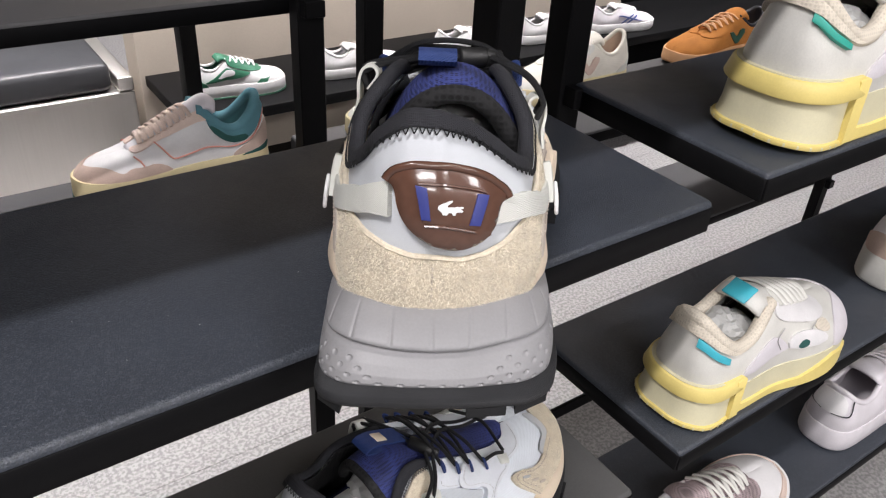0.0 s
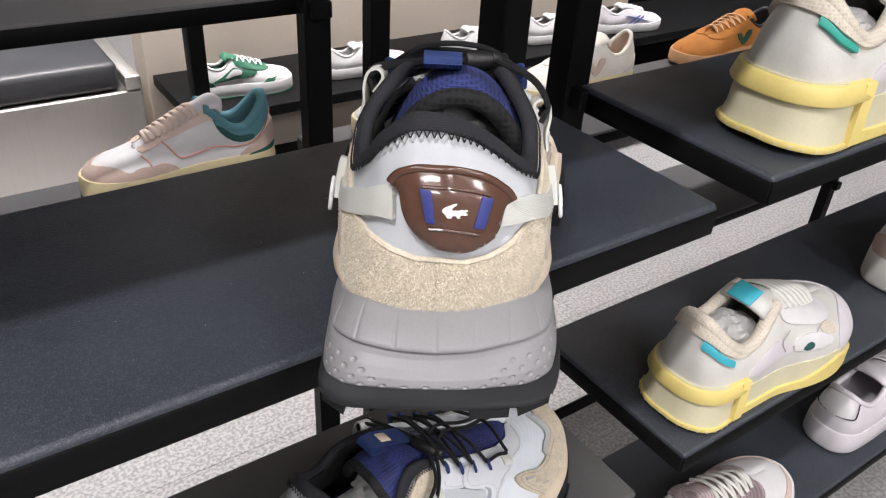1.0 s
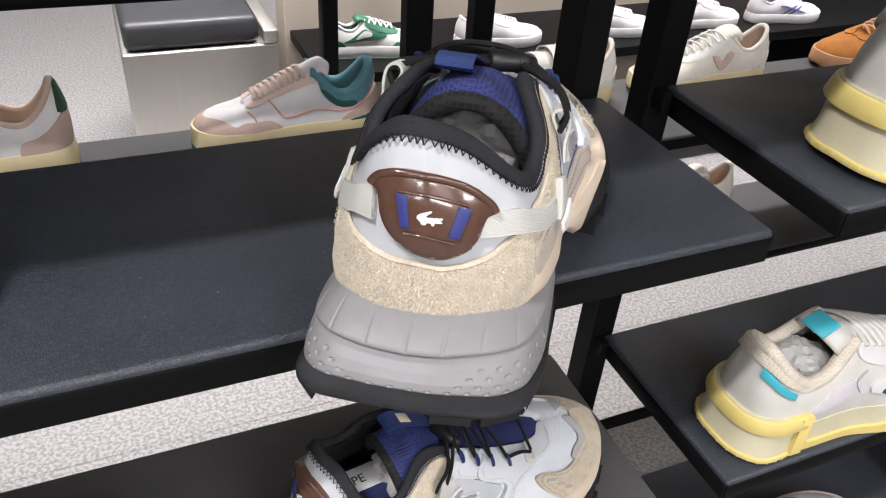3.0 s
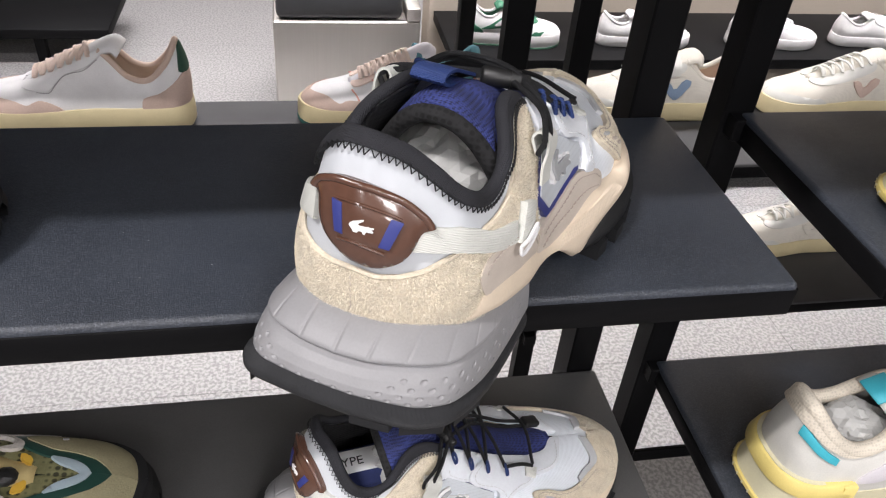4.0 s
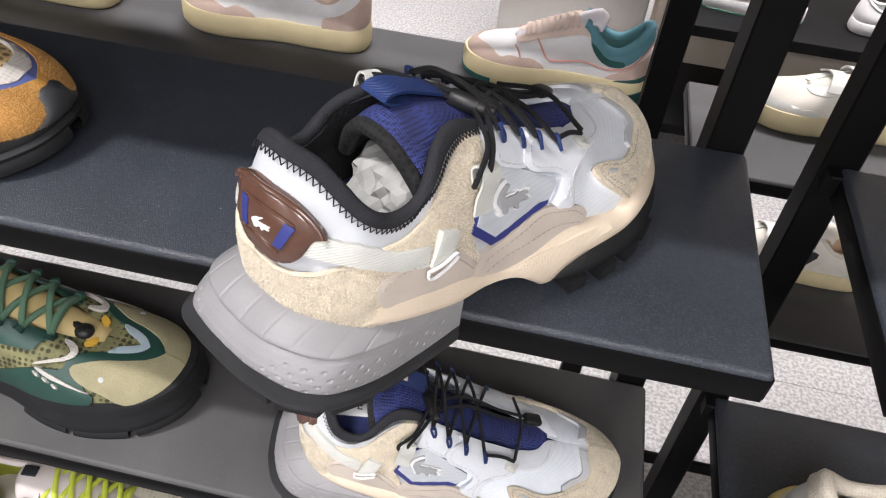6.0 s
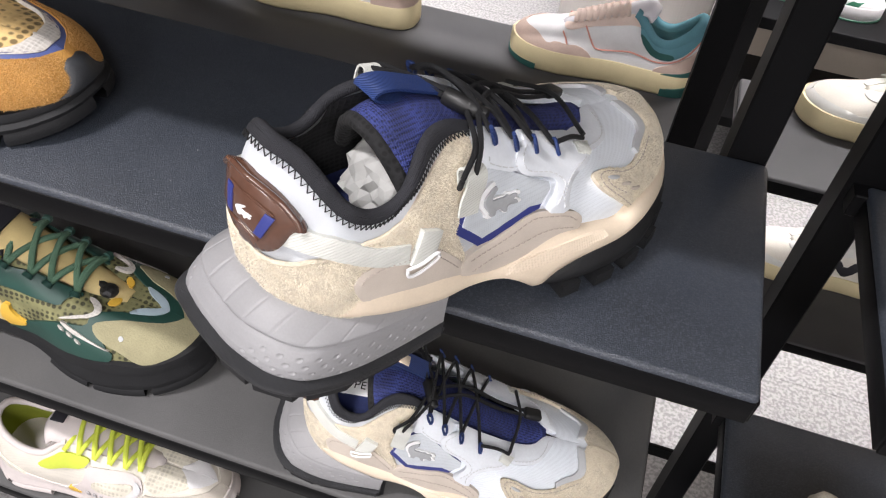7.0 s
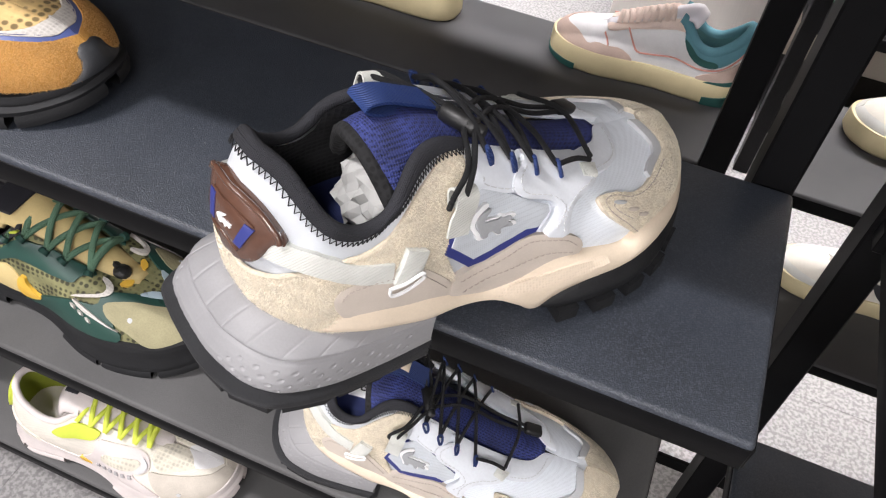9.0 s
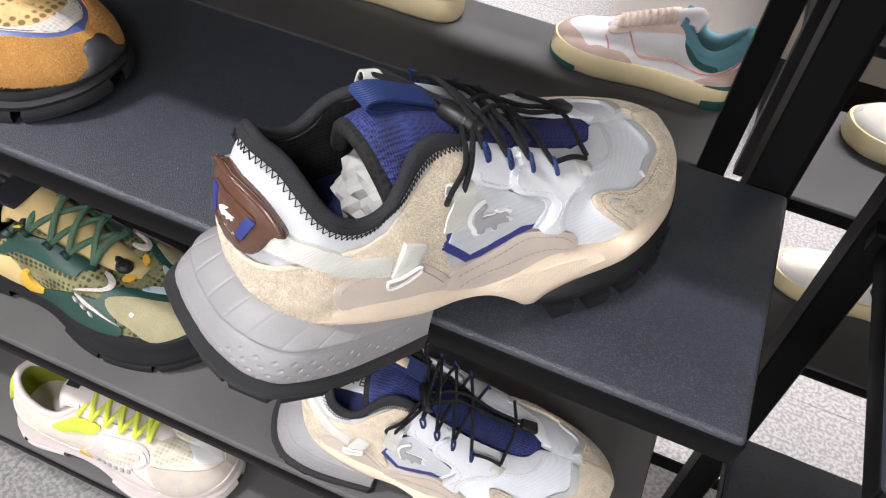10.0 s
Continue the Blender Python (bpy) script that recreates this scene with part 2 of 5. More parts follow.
# ---- the form of a shoe ----
class Form:
    """The skin of a shoe. s: -1..1 from the toe along the left side, the heel (0) and the right side; h: 0 at the sole, 1 at the top line.
    x points to the toe, y to the left, z up."""

    def __init__(self, right, left, top_r, top_l, base, lean, dome, bulge):
        ts = np.linspace(0, 1, 401)
        self.ts = ts
        self.tab = {}
        for sg, b, t in ((1, right, top_r), (-1, left, top_l)):
            self.tab[sg] = np.c_[catmull(b, ts), catmull(t, ts)]
        self.com = np.c_[catmull(base, ts), catmull(lean, ts), catmull(dome, ts), catmull(bulge, ts)]

    def at(self, s, h):
        s, h = np.broadcast_arrays(np.asarray(s, float), np.asarray(h, float))
        s, h = s.ravel(), h.ravel()
        t = np.clip(np.abs(s), 0, 1)
        row = lambda tab: np.stack([np.interp(t, self.ts, tab[:, i]) for i in range(tab.shape[1])], 1)
        k = np.where((s >= 0)[:, None], row(self.tab[1]), row(self.tab[-1]))
        w0, lean, dome, bulge = row(self.com).T
        hc = np.clip(h, 0, 1)
        fin = (1 - dome) * hc**lean + dome * (1 - np.cos(hc * math.pi / 2))
        fup = (1 - dome) * h + dome * np.sin(np.clip(h, -0.5, 1) * math.pi / 2)
        bu, bv, tu, tv, tw = k.T
        du, dv = bu - tu, bv - tv
        ln = np.maximum(np.hypot(du, dv), 0.004)
        out = bulge * np.sin(math.pi * hc)
        u = bu + (tu - bu) * fin + du / ln * out
        v = bv + (tv - bv) * fin + dv / ln * out
        return np.stack([u, -v, w0 + (tw - w0) * fup], 1)

    def normal(self, s, h):
        e = 0.004
        a = self.at(np.asarray(s) + e, h) - self.at(np.asarray(s) - e, h)
        hh = np.minimum(np.asarray(h, float), 0.97)
        b = self.at(s, hh + 0.02) - self.at(s, hh - 0.02)
        n = np.cross(a, b)
        return n / np.maximum(np.linalg.norm(n, axis=1), 1e-9)[:, None]

    def off(self, s, h, d):
        return self.at(s, h) + self.normal(s, h) * np.asarray(d).reshape(-1, 1)

    def edge(self, s):
        """The sole's outline at s and its outward way in the plan."""
        p = self.at(s, 0.0)
        q = self.at(np.clip(np.asarray(s) + 0.01, -1, 1), 0.0) - self.at(np.clip(np.asarray(s) - 0.01, -1, 1), 0.0)
        n = np.stack([q[:, 1], -q[:, 0], 0 * q[:, 0]], 1)
        n /= np.maximum(np.linalg.norm(n, axis=1), 1e-9)[:, None]
        return p, n


def skin(form, s0, s1, h0, h1, ns, nh, off=0.0):
    S, Hh = np.meshgrid(np.linspace(s0, s1, ns), np.linspace(h0, h1, nh), indexing="ij")
    P = form.at(S, Hh) if off == 0 else form.off(S.ravel(), Hh.ravel(), np.full(S.size, off))
    faces = [(i * nh + j, (i + 1) * nh + j, (i + 1) * nh + j + 1, i * nh + j + 1) for i in range(ns - 1) for j in range(nh - 1)]
    bm = bmesh.new()
    vs = [bm.verts.new(p) for p in P]
    for f in faces:
        bm.faces.new([vs[k] for k in f])
    return bm


SX, SH = 0.31, 0.075


def panel(form, poly, off=0.0016, rounds=2, step=0.0035, dome=0.0, mirror=False, edge=0.88):
    """A sheet laid on the skin: poly holds its corners in (s, h). It has an edge of its own, and is rounded off there."""
    p = np.array(poly, float)
    if rounds:
        p[:, 0] = np.where(p[:, 0] > .999, 1.05, p[:, 0])
        p = chaikin(p, rounds)
        p[:, 0] = np.minimum(p[:, 0], 1.0)
        p = p[np.linalg.norm(p - np.roll(p, 1, axis=0), axis=1) > 1e-6]
    if mirror:
        p = p * (-1, 1)
    q = p * (SX, SH)
    ring = []
    for a, b in zip(q, np.roll(q, -1, axis=0)):
        n = max(1, int(np.linalg.norm(b - a) / step))
        ring += [a + (b - a) * i / n for i in range(n)]
    lo, hi = q.min(0), q.max(0)
    gx, gy = np.meshgrid(np.arange(lo[0] + step / 2, hi[0], step), np.arange(lo[1] + step / 2, hi[1], step))
    grid = np.c_[gx.ravel(), gy.ravel()]
    rg = np.array(ring)
    inside = np.zeros(len(grid), bool)
    for a, b in zip(rg, np.roll(rg, -1, axis=0)):
        c = ((a[1] > grid[:, 1]) != (b[1] > grid[:, 1]))
        with np.errstate(divide="ignore", invalid="ignore"):
            x = (b[0] - a[0]) * (grid[:, 1] - a[1]) / (b[1] - a[1]) + a[0]
        inside ^= c & (grid[:, 0] < x)
    dist = np.min(np.linalg.norm(grid[:, None] - rg[None], axis=2), axis=1)
    keep = grid[inside & (dist > step * 0.45)]
    kd = dist[inside & (dist > step * 0.45)]
    pts = [Vector(v) for v in rg] + [Vector(v) for v in keep]
    nb = len(rg)
    vo, _, fo, *_ = geometry.delaunay_2d_cdt(pts, [], [list(range(nb))], 1, 1e-6)
    vo = np.array([list(v) for v in vo])
    d = np.min(np.linalg.norm(vo[:, None] - rg[None], axis=2), axis=1)
    o = np.where((d < 1e-5) & (np.abs(vo[:, 0]) < SX * .998), off * edge, off + dome * np.clip(d / max(d.max(), 1e-6), 0, 1) ** 0.6)
    P = form.off(vo[:, 0] / SX, vo[:, 1] / SH, o)
    low = form.off(rg[:, 0] / SX, rg[:, 1] / SH, np.full(nb, -0.0006))
    top = form.off(rg[:, 0] / SX, rg[:, 1] / SH, np.where(np.abs(rg[:, 0]) < SX * .998, off * edge, off))
    bm = bmesh.new()
    vs = [bm.verts.new(v) for v in P]
    for f in fo:
        try:
            bm.faces.new([vs[i] for i in f])
        except ValueError:
            pass
    va, vb = [bm.verts.new(v) for v in low], [bm.verts.new(v) for v in top]
    for i in range(nb):
        j = (i + 1) % nb
        bm.faces.new((va[i], va[j], vb[j], vb[i]))
    bmesh.ops.remove_doubles(bm, verts=bm.verts, dist=0.00005)
    bmesh.ops.recalc_face_normals(bm, faces=bm.faces)
    return bm


def stitches(form, path, off=0.0022, pitch=0.0032, length=0.0022, r=0.00032):
    """A row of single stitches along a path in (s, h)."""
    q = np.array(path, float)
    sm = smooth_path(q * (SX, SH), 240)
    d = np.r_[0, np.cumsum(np.linalg.norm(np.diff(sm, axis=0), axis=1))]
    out = []
    for a in np.arange(0.001, d[-1] - length, pitch):
        c = [[np.interp(a + f * length, d, sm[:, i]) for i in (0, 1)] for f in (0, 0.5, 1)]
        c = np.array(c) / (SX, SH)
        P = form.off(c[:, 0], c[:, 1], np.array([off - 0.0004, off, off - 0.0004]))
        out.append(tube(P, r, 4))
    return join(out)


def zigzag(form, s0, s1, h0, h1, n, off, r=0.0004):
    out = []
    for i in range(n):
        a, m, b = (s0 + (s1 - s0) * (i + f) / n for f in (0, 0.5, 1))
        P = form.off(np.array([a, m, b]), np.array([h1, h0, h1]), np.full(3, off))
        out += [tube(P[:2], r, 4), tube(P[1:], r, 4)]
    return join(out)


def band(form, s, rows, cap=True):
    """A closed sole layer: rows of (out, height) arrays along s, from the bottom up; s runs round the whole shoe or along a stretch."""
    p, n = form.edge(s)
    verts, faces, m = [], [], len(s)
    for out, w in rows:
        q = p + n * np.broadcast_to(np.asarray(out, float), (m,))[:, None]
        q[:, 2] = w
        verts += list(q)
    k = len(rows)
    for r in range(k - 1):
        for i in range(m - 1):
            faces.append((r * m + i, r * m + i + 1, (r + 1) * m + i + 1, (r + 1) * m + i))
    if cap:
        for r in (0, k - 1):
            h = m // 2
            for i in range(h - (0 if m % 2 else 0)):
                j = m - 1 - i
                if i + 1 < j - 1:
                    faces.append((r * m + i, r * m + i + 1, r * m + j - 1, r * m + j))
                elif i + 1 == j - 1:
                    faces.append((r * m + i, r * m + i + 1, r * m + j))
        for r in range(k - 1):
            faces.append((r * m, r * m + m - 1, (r + 1) * m + m - 1, (r + 1) * m))
    return bm_data(verts, faces)


def K(keys, s):
    """Values along |s|."""
    return catmull(keys, np.abs(s))[:, 0]


def nap(form, poly, count, seed, off=0.0017, length=0.0026, mirror=False):
    """Short curled fibres standing on a suede panel."""
    rng = np.random.default_rng(seed)
    p = chaikin(poly, 2)
    lo, hi = p.min(0), p.max(0)
    g = lo + (hi - lo) * rng.random((count * 3, 2))
    inside = np.zeros(len(g), bool)
    for u, v in zip(p, np.roll(p, -1, axis=0)):
        c = ((u[1] > g[:, 1]) != (v[1] > g[:, 1]))
        with np.errstate(divide="ignore", invalid="ignore"):
            x = (v[0] - u[0]) * (g[:, 1] - u[1]) / (v[1] - u[1]) + u[0]
        inside ^= c & (g[:, 0] < x)
    g = g[inside][:count]
    if mirror:
        g = g * (-1, 1)
    n = len(g)
    P, N = form.at(g[:, 0], g[:, 1]), form.normal(g[:, 0], g[:, 1])
    r = rng.normal(size=(n, 3))
    t1 = r - N * np.sum(r * N, 1)[:, None]
    t1 /= np.linalg.norm(t1, axis=1)[:, None]
    r2 = rng.normal(size=(n, 3))
    t2 = t1 + .9 * (r2 - N * np.sum(r2 * N, 1)[:, None])
    t2 /= np.linalg.norm(t2, axis=1)[:, None]
    L = (length * (.5 + rng.random(n)))[:, None]
    a0 = P + N * off
    a1 = a0 + t1 * L * .45 + N * (.0003 + .0006 * rng.random((n, 1)))
    a2 = a1 + t2 * L * .5 + N * (.0007 * (rng.random((n, 1)) - .45))
    w = np.cross(N, t1) * .00011
    verts = np.stack([a0 - w, a0 + w, a1 - w, a1 + w, a2], 1).reshape(-1, 3)
    faces = []
    for i in range(n):
        k = 5 * i
        faces += [(k, k + 1, k + 3, k + 2), (k + 2, k + 3, k + 4)]
    me = bpy.data.meshes.new("suede_nap")
    me.from_pydata(verts.tolist(), [], faces)
    bm = bmesh.new()
    bm.from_mesh(me)
    bpy.data.meshes.remove(me)
    return bm

# ---- the store ----
floor = part("floor", box(-5, 5, -4, 6, -0.08, -0.0012, 0), M_GROUT, None, "grey grout bed under granite tiles", False)
tagged(floor, category="floor", kind="structure")
tile_me = None
for ix in range(-7, 8):
    for iy in range(-7, 9):
        if tile_me is None:
            bm = box(0.0004, 0.5996, 0.0004, 0.5996, -0.02, 0.0, 0.0003, 1)
            t0 = part("tile", bm, M_FLOOR, floor, "", False)
            tile_me = t0.data
        else:
            t0 = new("tile", tile_me)
            t0.parent = floor
        t0.location = (-0.328 + 0.6 * ix, 0.263 + 0.6 * iy, 0)
ceiling = part("ceiling", box(-5, 5, -4, 6, 2.9, 3.0, 0), M_CEIL, None, "plain dark shop ceiling", False)
tagged(ceiling, category="ceiling", kind="structure")
for nm, b in (("wall_west", (-5.1, -5, -4, 6, 0, 3)), ("wall_east", (5, 5.1, -4, 6, 0, 3)), ("wall_south", (-5, 5, -4.1, -4, 0, 3)), ("wall_north", (-5, 5, 6, 6.1, 0, 3))):
    w = part(nm, box(*b, 0), M_PALE, None, "pale painted shop wall", False)
    tagged(w, category="wall", kind="structure")
w = part("wall_display", box(0.119, 2.02, 1.912, 2.03, 0, 2.9, 0.004), M_WALL, None, "warm taupe wall behind the shelves", False)
tagged(w, category="wall", kind="structure")

w = part("wall_dark", box(2.0205, 3.5, 1.918, 2.03, 0, 2.9, 0.004), M_POST, None, "black panelled bay beside the taupe wall", False)
tagged(w, category="wall", kind="structure")
T_SH = 0.0225
LEVELS = (1.272, 1.0, 0.728, 0.456)


def shelf_mesh(x0, x1, y0, y1, z, lip=0.0035):
    """A folded steel tray: flat top, rounded front fold, a lip all round, hollow below."""
    bm = box(x0, x1, y0, y1, z - T_SH, z, lip, 3)
    return bm


def rack(name, x0, x1, ys, yp, levels, posts, label, top, wide=0.026):
    ob = thing(name, label, "display rack", "shoe racks")
    for z in levels:
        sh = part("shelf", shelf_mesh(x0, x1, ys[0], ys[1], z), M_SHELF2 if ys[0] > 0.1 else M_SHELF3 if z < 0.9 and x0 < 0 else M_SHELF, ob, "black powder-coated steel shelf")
        yf = ys[0]
        # Added near-black strips: the shade of the tray's folded faces put into colour.
        part("lip", box(x0 + .001, x1 - .001, yf - .0008, yf + .004, z - T_SH + .0005, z - .0042, .0005, 1), M_POST, sh, "black strip carrying the shade of the shelf's front face")
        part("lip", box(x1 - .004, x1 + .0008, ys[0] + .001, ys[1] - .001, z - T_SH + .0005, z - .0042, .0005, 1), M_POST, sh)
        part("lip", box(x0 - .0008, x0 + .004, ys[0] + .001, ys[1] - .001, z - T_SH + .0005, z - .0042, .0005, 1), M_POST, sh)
    for px in posts:
        part("post", box(px, px + wide, yp[0], yp[1], 0.0, top, 0.0015, 1), M_POST, ob, "", False)
        for z in levels:
            part("bracket", box(px + 0.004, px + wide - 0.004, min(yp[0], ys[1]) - 0.012, max(yp[1], ys[0]) + 0.0 if ys[0] > yp[0] else yp[0] + 0.002, z - 0.020, z - 0.002, 0.001, 1), M_POST, ob, "", False)
    for z in (0.10,):
        part("crossbar", box(x0 + 0.01, x1 - 0.01, yp[0] + 0.008, yp[1] - 0.008, z - 0.015, z + 0.015, 0.001, 1), M_POST, ob, "", False)
    return ob


# Unseen: all 1.544 shelves and the back racks' 1.272, added to block lamp light.
rack("display_rack", -1.24, 0.0, (0.0, 0.195), (0.197, 0.230), (1.544,) + LEVELS, (-1.22, -0.027), "black steel display rack with open shoe shelves", 1.75)
rack("display_rack", 0.0645, 1.30, (0.006, 0.200), (0.202, 0.230), (1.544,) + LEVELS, (0.0525, 1.26), "black steel display rack beside the first", 1.75)
rack("display_rack", -1.24, -0.0015, (0.551, 0.763), (0.527, 0.5500), (1.544, 1.272, 1.0, 0.728, 0.456), (-1.22, -0.036), "black steel rack backing the front rack", 1.75, 0.032)
rack("display_rack", 0.0525, 1.30, (0.551, 0.763), (0.527, 0.5500), (1.544, 1.272, 0.728, 0.456), (0.0475, 1.26), "black steel rack with cream sneakers", 1.75)

# shelves on the far wall
far = thing("wall_shelving", "thin black wall shelves with sneakers", "shelving")
for z in (0.43, 0.14):
    part("shelf", box(0.133, 3.4, 1.561, 1.910, z - 0.03, z, 0.002), M_POST, far, "")
part("post", box(0.128, 0.166, 1.515, 1.559, 0, 1.6, 0.002), M_POST, far)

# steel bench
bench = thing("bench", "brushed steel bench with black leather cushion", "bench")
part("body", box(-0.333, 0.085, 1.843, 2.372, 0.0, 0.42, 0.006), M_STEEL, bench, "brushed stainless steel box")
part("cushion", box(-0.323, 0.034, 1.853, 2.362, 0.42, 0.50, 0.02, 4), M_LEATHERB, bench, "black leather cushion")
part("rim", box(0.044, 0.085, 1.843, 2.372, 0.421, 0.46, 0.004), M_STEEL, bench)

# dark display frame on the floor far off
cab = thing("display_case", "black framed glass display case", "display case")
for x0, y0 in ((-1.98, 2.30), (-1.52, 2.30), (-1.98, 2.75), (-1.52, 2.75)):
    part("post", box(x0, x0 + 0.05, y0, y0 + 0.05, 0.04, 1.1, 0.003), M_POST, cab)
part("base", box(-2.02, -1.40, 2.26, 2.84, 0.0, 0.04, 0.003), M_POST, cab)
for z in (0.18, 0.42, 0.7):
    part("shelf", box(-1.95, -1.5, 2.33, 2.77, z, z + 0.02, 0.003), M_PALE, cab)


# low black stand far off on the floor
stand = thing("display_stand", "low black steel display stand on the floor", "display stand")
for x0 in (-1.18, -0.96):
    part("leg", box(x0, x0 + 0.035, 2.50, 2.535, 0.0, 0.10, 0.002), M_POST, stand)
part("top", box(-1.45, -0.92, 2.48, 2.90, 0.10, 0.135, 0.003), M_POST, stand)


# ---- the trail sneaker ----
def low_upper(u, z):
    """The upper's height over its sole line: flatter towards the toe."""
    b = np.interp(u, [.03, .06, .12], [.041, .035, .029])
    return b + (z - b) * np.interp(u, [.036, .06, .10, .135, .175, .20, .26], [.915, .875, .86, .83, .72, .69, .74])


HERO = Form(
    right=[(0, .0195, -.004), (.05, .0215, .011), (.11, .031, .027), (.17, .046, .037), (.3, .083, .042), (.42, .122, .044), (.55, .163, .053), (.68, .205, .057), (.8, .241, .049), (.9, .269, .033), (.96, .283, .017), (1, .289, 0)],
    left=[(0, .0195, -.004), (.05, .020, -.019), (.11, .028, -.033), (.17, .042, -.041), (.3, .080, -.044), (.42, .120, -.042), (.55, .163, -.043), (.68, .205, -.046), (.8, .242, -.041), (.9, .270, -.028), (.96, .283, -.014), (1, .289, 0)],
    top_r=[(t, u, v, low_upper(u, w)) for t, u, v, w in [(0, 0.0355, -0.005, 0.1235), (0.04, 0.042, 0.006, 0.118), (0.07, 0.0455, 0.0165, 0.1098), (0.095, 0.0485, 0.0232, 0.103), (0.12, 0.0528, 0.0285, 0.0985), (0.15, 0.06, 0.031, 0.0955), (0.18, 0.067, 0.0322, 0.0957), (0.21, 0.0735, 0.0327, 0.0992), (0.25, 0.08, 0.0322, 0.107), (0.29, 0.0855, 0.0298, 0.1137), (0.32, 0.0901, 0.0268, 0.1188), (0.355, 0.0959, 0.0239, 0.1228), (0.39, 0.1021, 0.0221, 0.1245), (0.42, 0.1102, 0.0212, 0.1236), (0.45, 0.1173, 0.0213, 0.1205), (0.5, 0.136, 0.021, 0.112), (0.6, 0.166, 0.019, 0.0955), (0.7, 0.195, 0.016, 0.082), (0.76, 0.211, 0.012, 0.0755), (0.82, 0.221, 0.002, 0.073), (0.9, 0.235, 0, 0.0685), (1, 0.249, 0, 0.0655)]],
    top_l=[(t, u, v, low_upper(u, w)) for t, u, v, w in [(0, 0.0355, -0.005, 0.1235), (0.04, 0.0352, -0.0165, 0.1232), (0.08, 0.0395, -0.027, 0.113), (0.1, 0.045, -0.0315, 0.1045), (0.125, 0.0518, -0.0352, 0.0985), (0.15, 0.059, -0.0372, 0.0957), (0.18, 0.066, -0.038, 0.0957), (0.21, 0.0725, -0.038, 0.0992), (0.25, 0.079, -0.0368, 0.107), (0.29, 0.0848, -0.0338, 0.1137), (0.32, 0.0895, -0.03, 0.1188), (0.355, 0.0955, -0.0262, 0.1228), (0.39, 0.1018, -0.0235, 0.1245), (0.42, 0.11, -0.022, 0.1236), (0.45, 0.1173, -0.0212, 0.1205), (0.5, 0.136, -0.02, 0.112), (0.6, 0.166, -0.017, 0.0955), (0.7, 0.195, -0.014, 0.082), (0.76, 0.211, -0.01, 0.0755), (0.82, 0.221, -0.002, 0.073), (0.9, 0.235, 0, 0.0685), (1, 0.249, 0, 0.0655)]],
    base=[(0, .041), (.15, .0375), (.3, .030), (.5, .028), (.7, .030), (.85, .029), (1, .030)],
    lean=[(0, 3.2), (.15, 2.2), (.3, 1.9), (.5, 1.7), (1, 1.7)],
    dome=[(0, .0), (.35, .1), (.55, .45), (.75, .85), (1, 1.0)],
    bulge=[(0, .001), (.15, .003), (.35, .003), (.6, .002), (.85, .0), (1, .0)],
)


def logo(form, s, h, size, off, tilt=0.0):
    """A plain long raised shape with a tail, in place of the maker's mark."""
    pts = [(-.75, -.3), (-.95, .05), (-.85, .4), (-.45, .75), (-.05, .98), (.02, .84), (-.3, .55), (-.5, .28), (-.3, .2), (0, .28), (.32, .3), (.48, .44), (.62, .36), (.95, .5), (1, .34), (.72, .18), (1, .08), (.95, -.08), (.55, -.12), (.36, -.22), (.38, -.5), (.12, -.5), (.08, -.28), (-.32, -.32), (-.36, -.6), (-.68, -.6), (-.68, -.42)]
    c, d = math.cos(tilt), math.sin(tilt)
    poly = [(s + (x * c - y * d) * size / SX, h + (x * d + y * c) * .78 * size / SH) for x, y in pts]
    return panel(form, poly, off, 1, 0.0012, edge=.97)


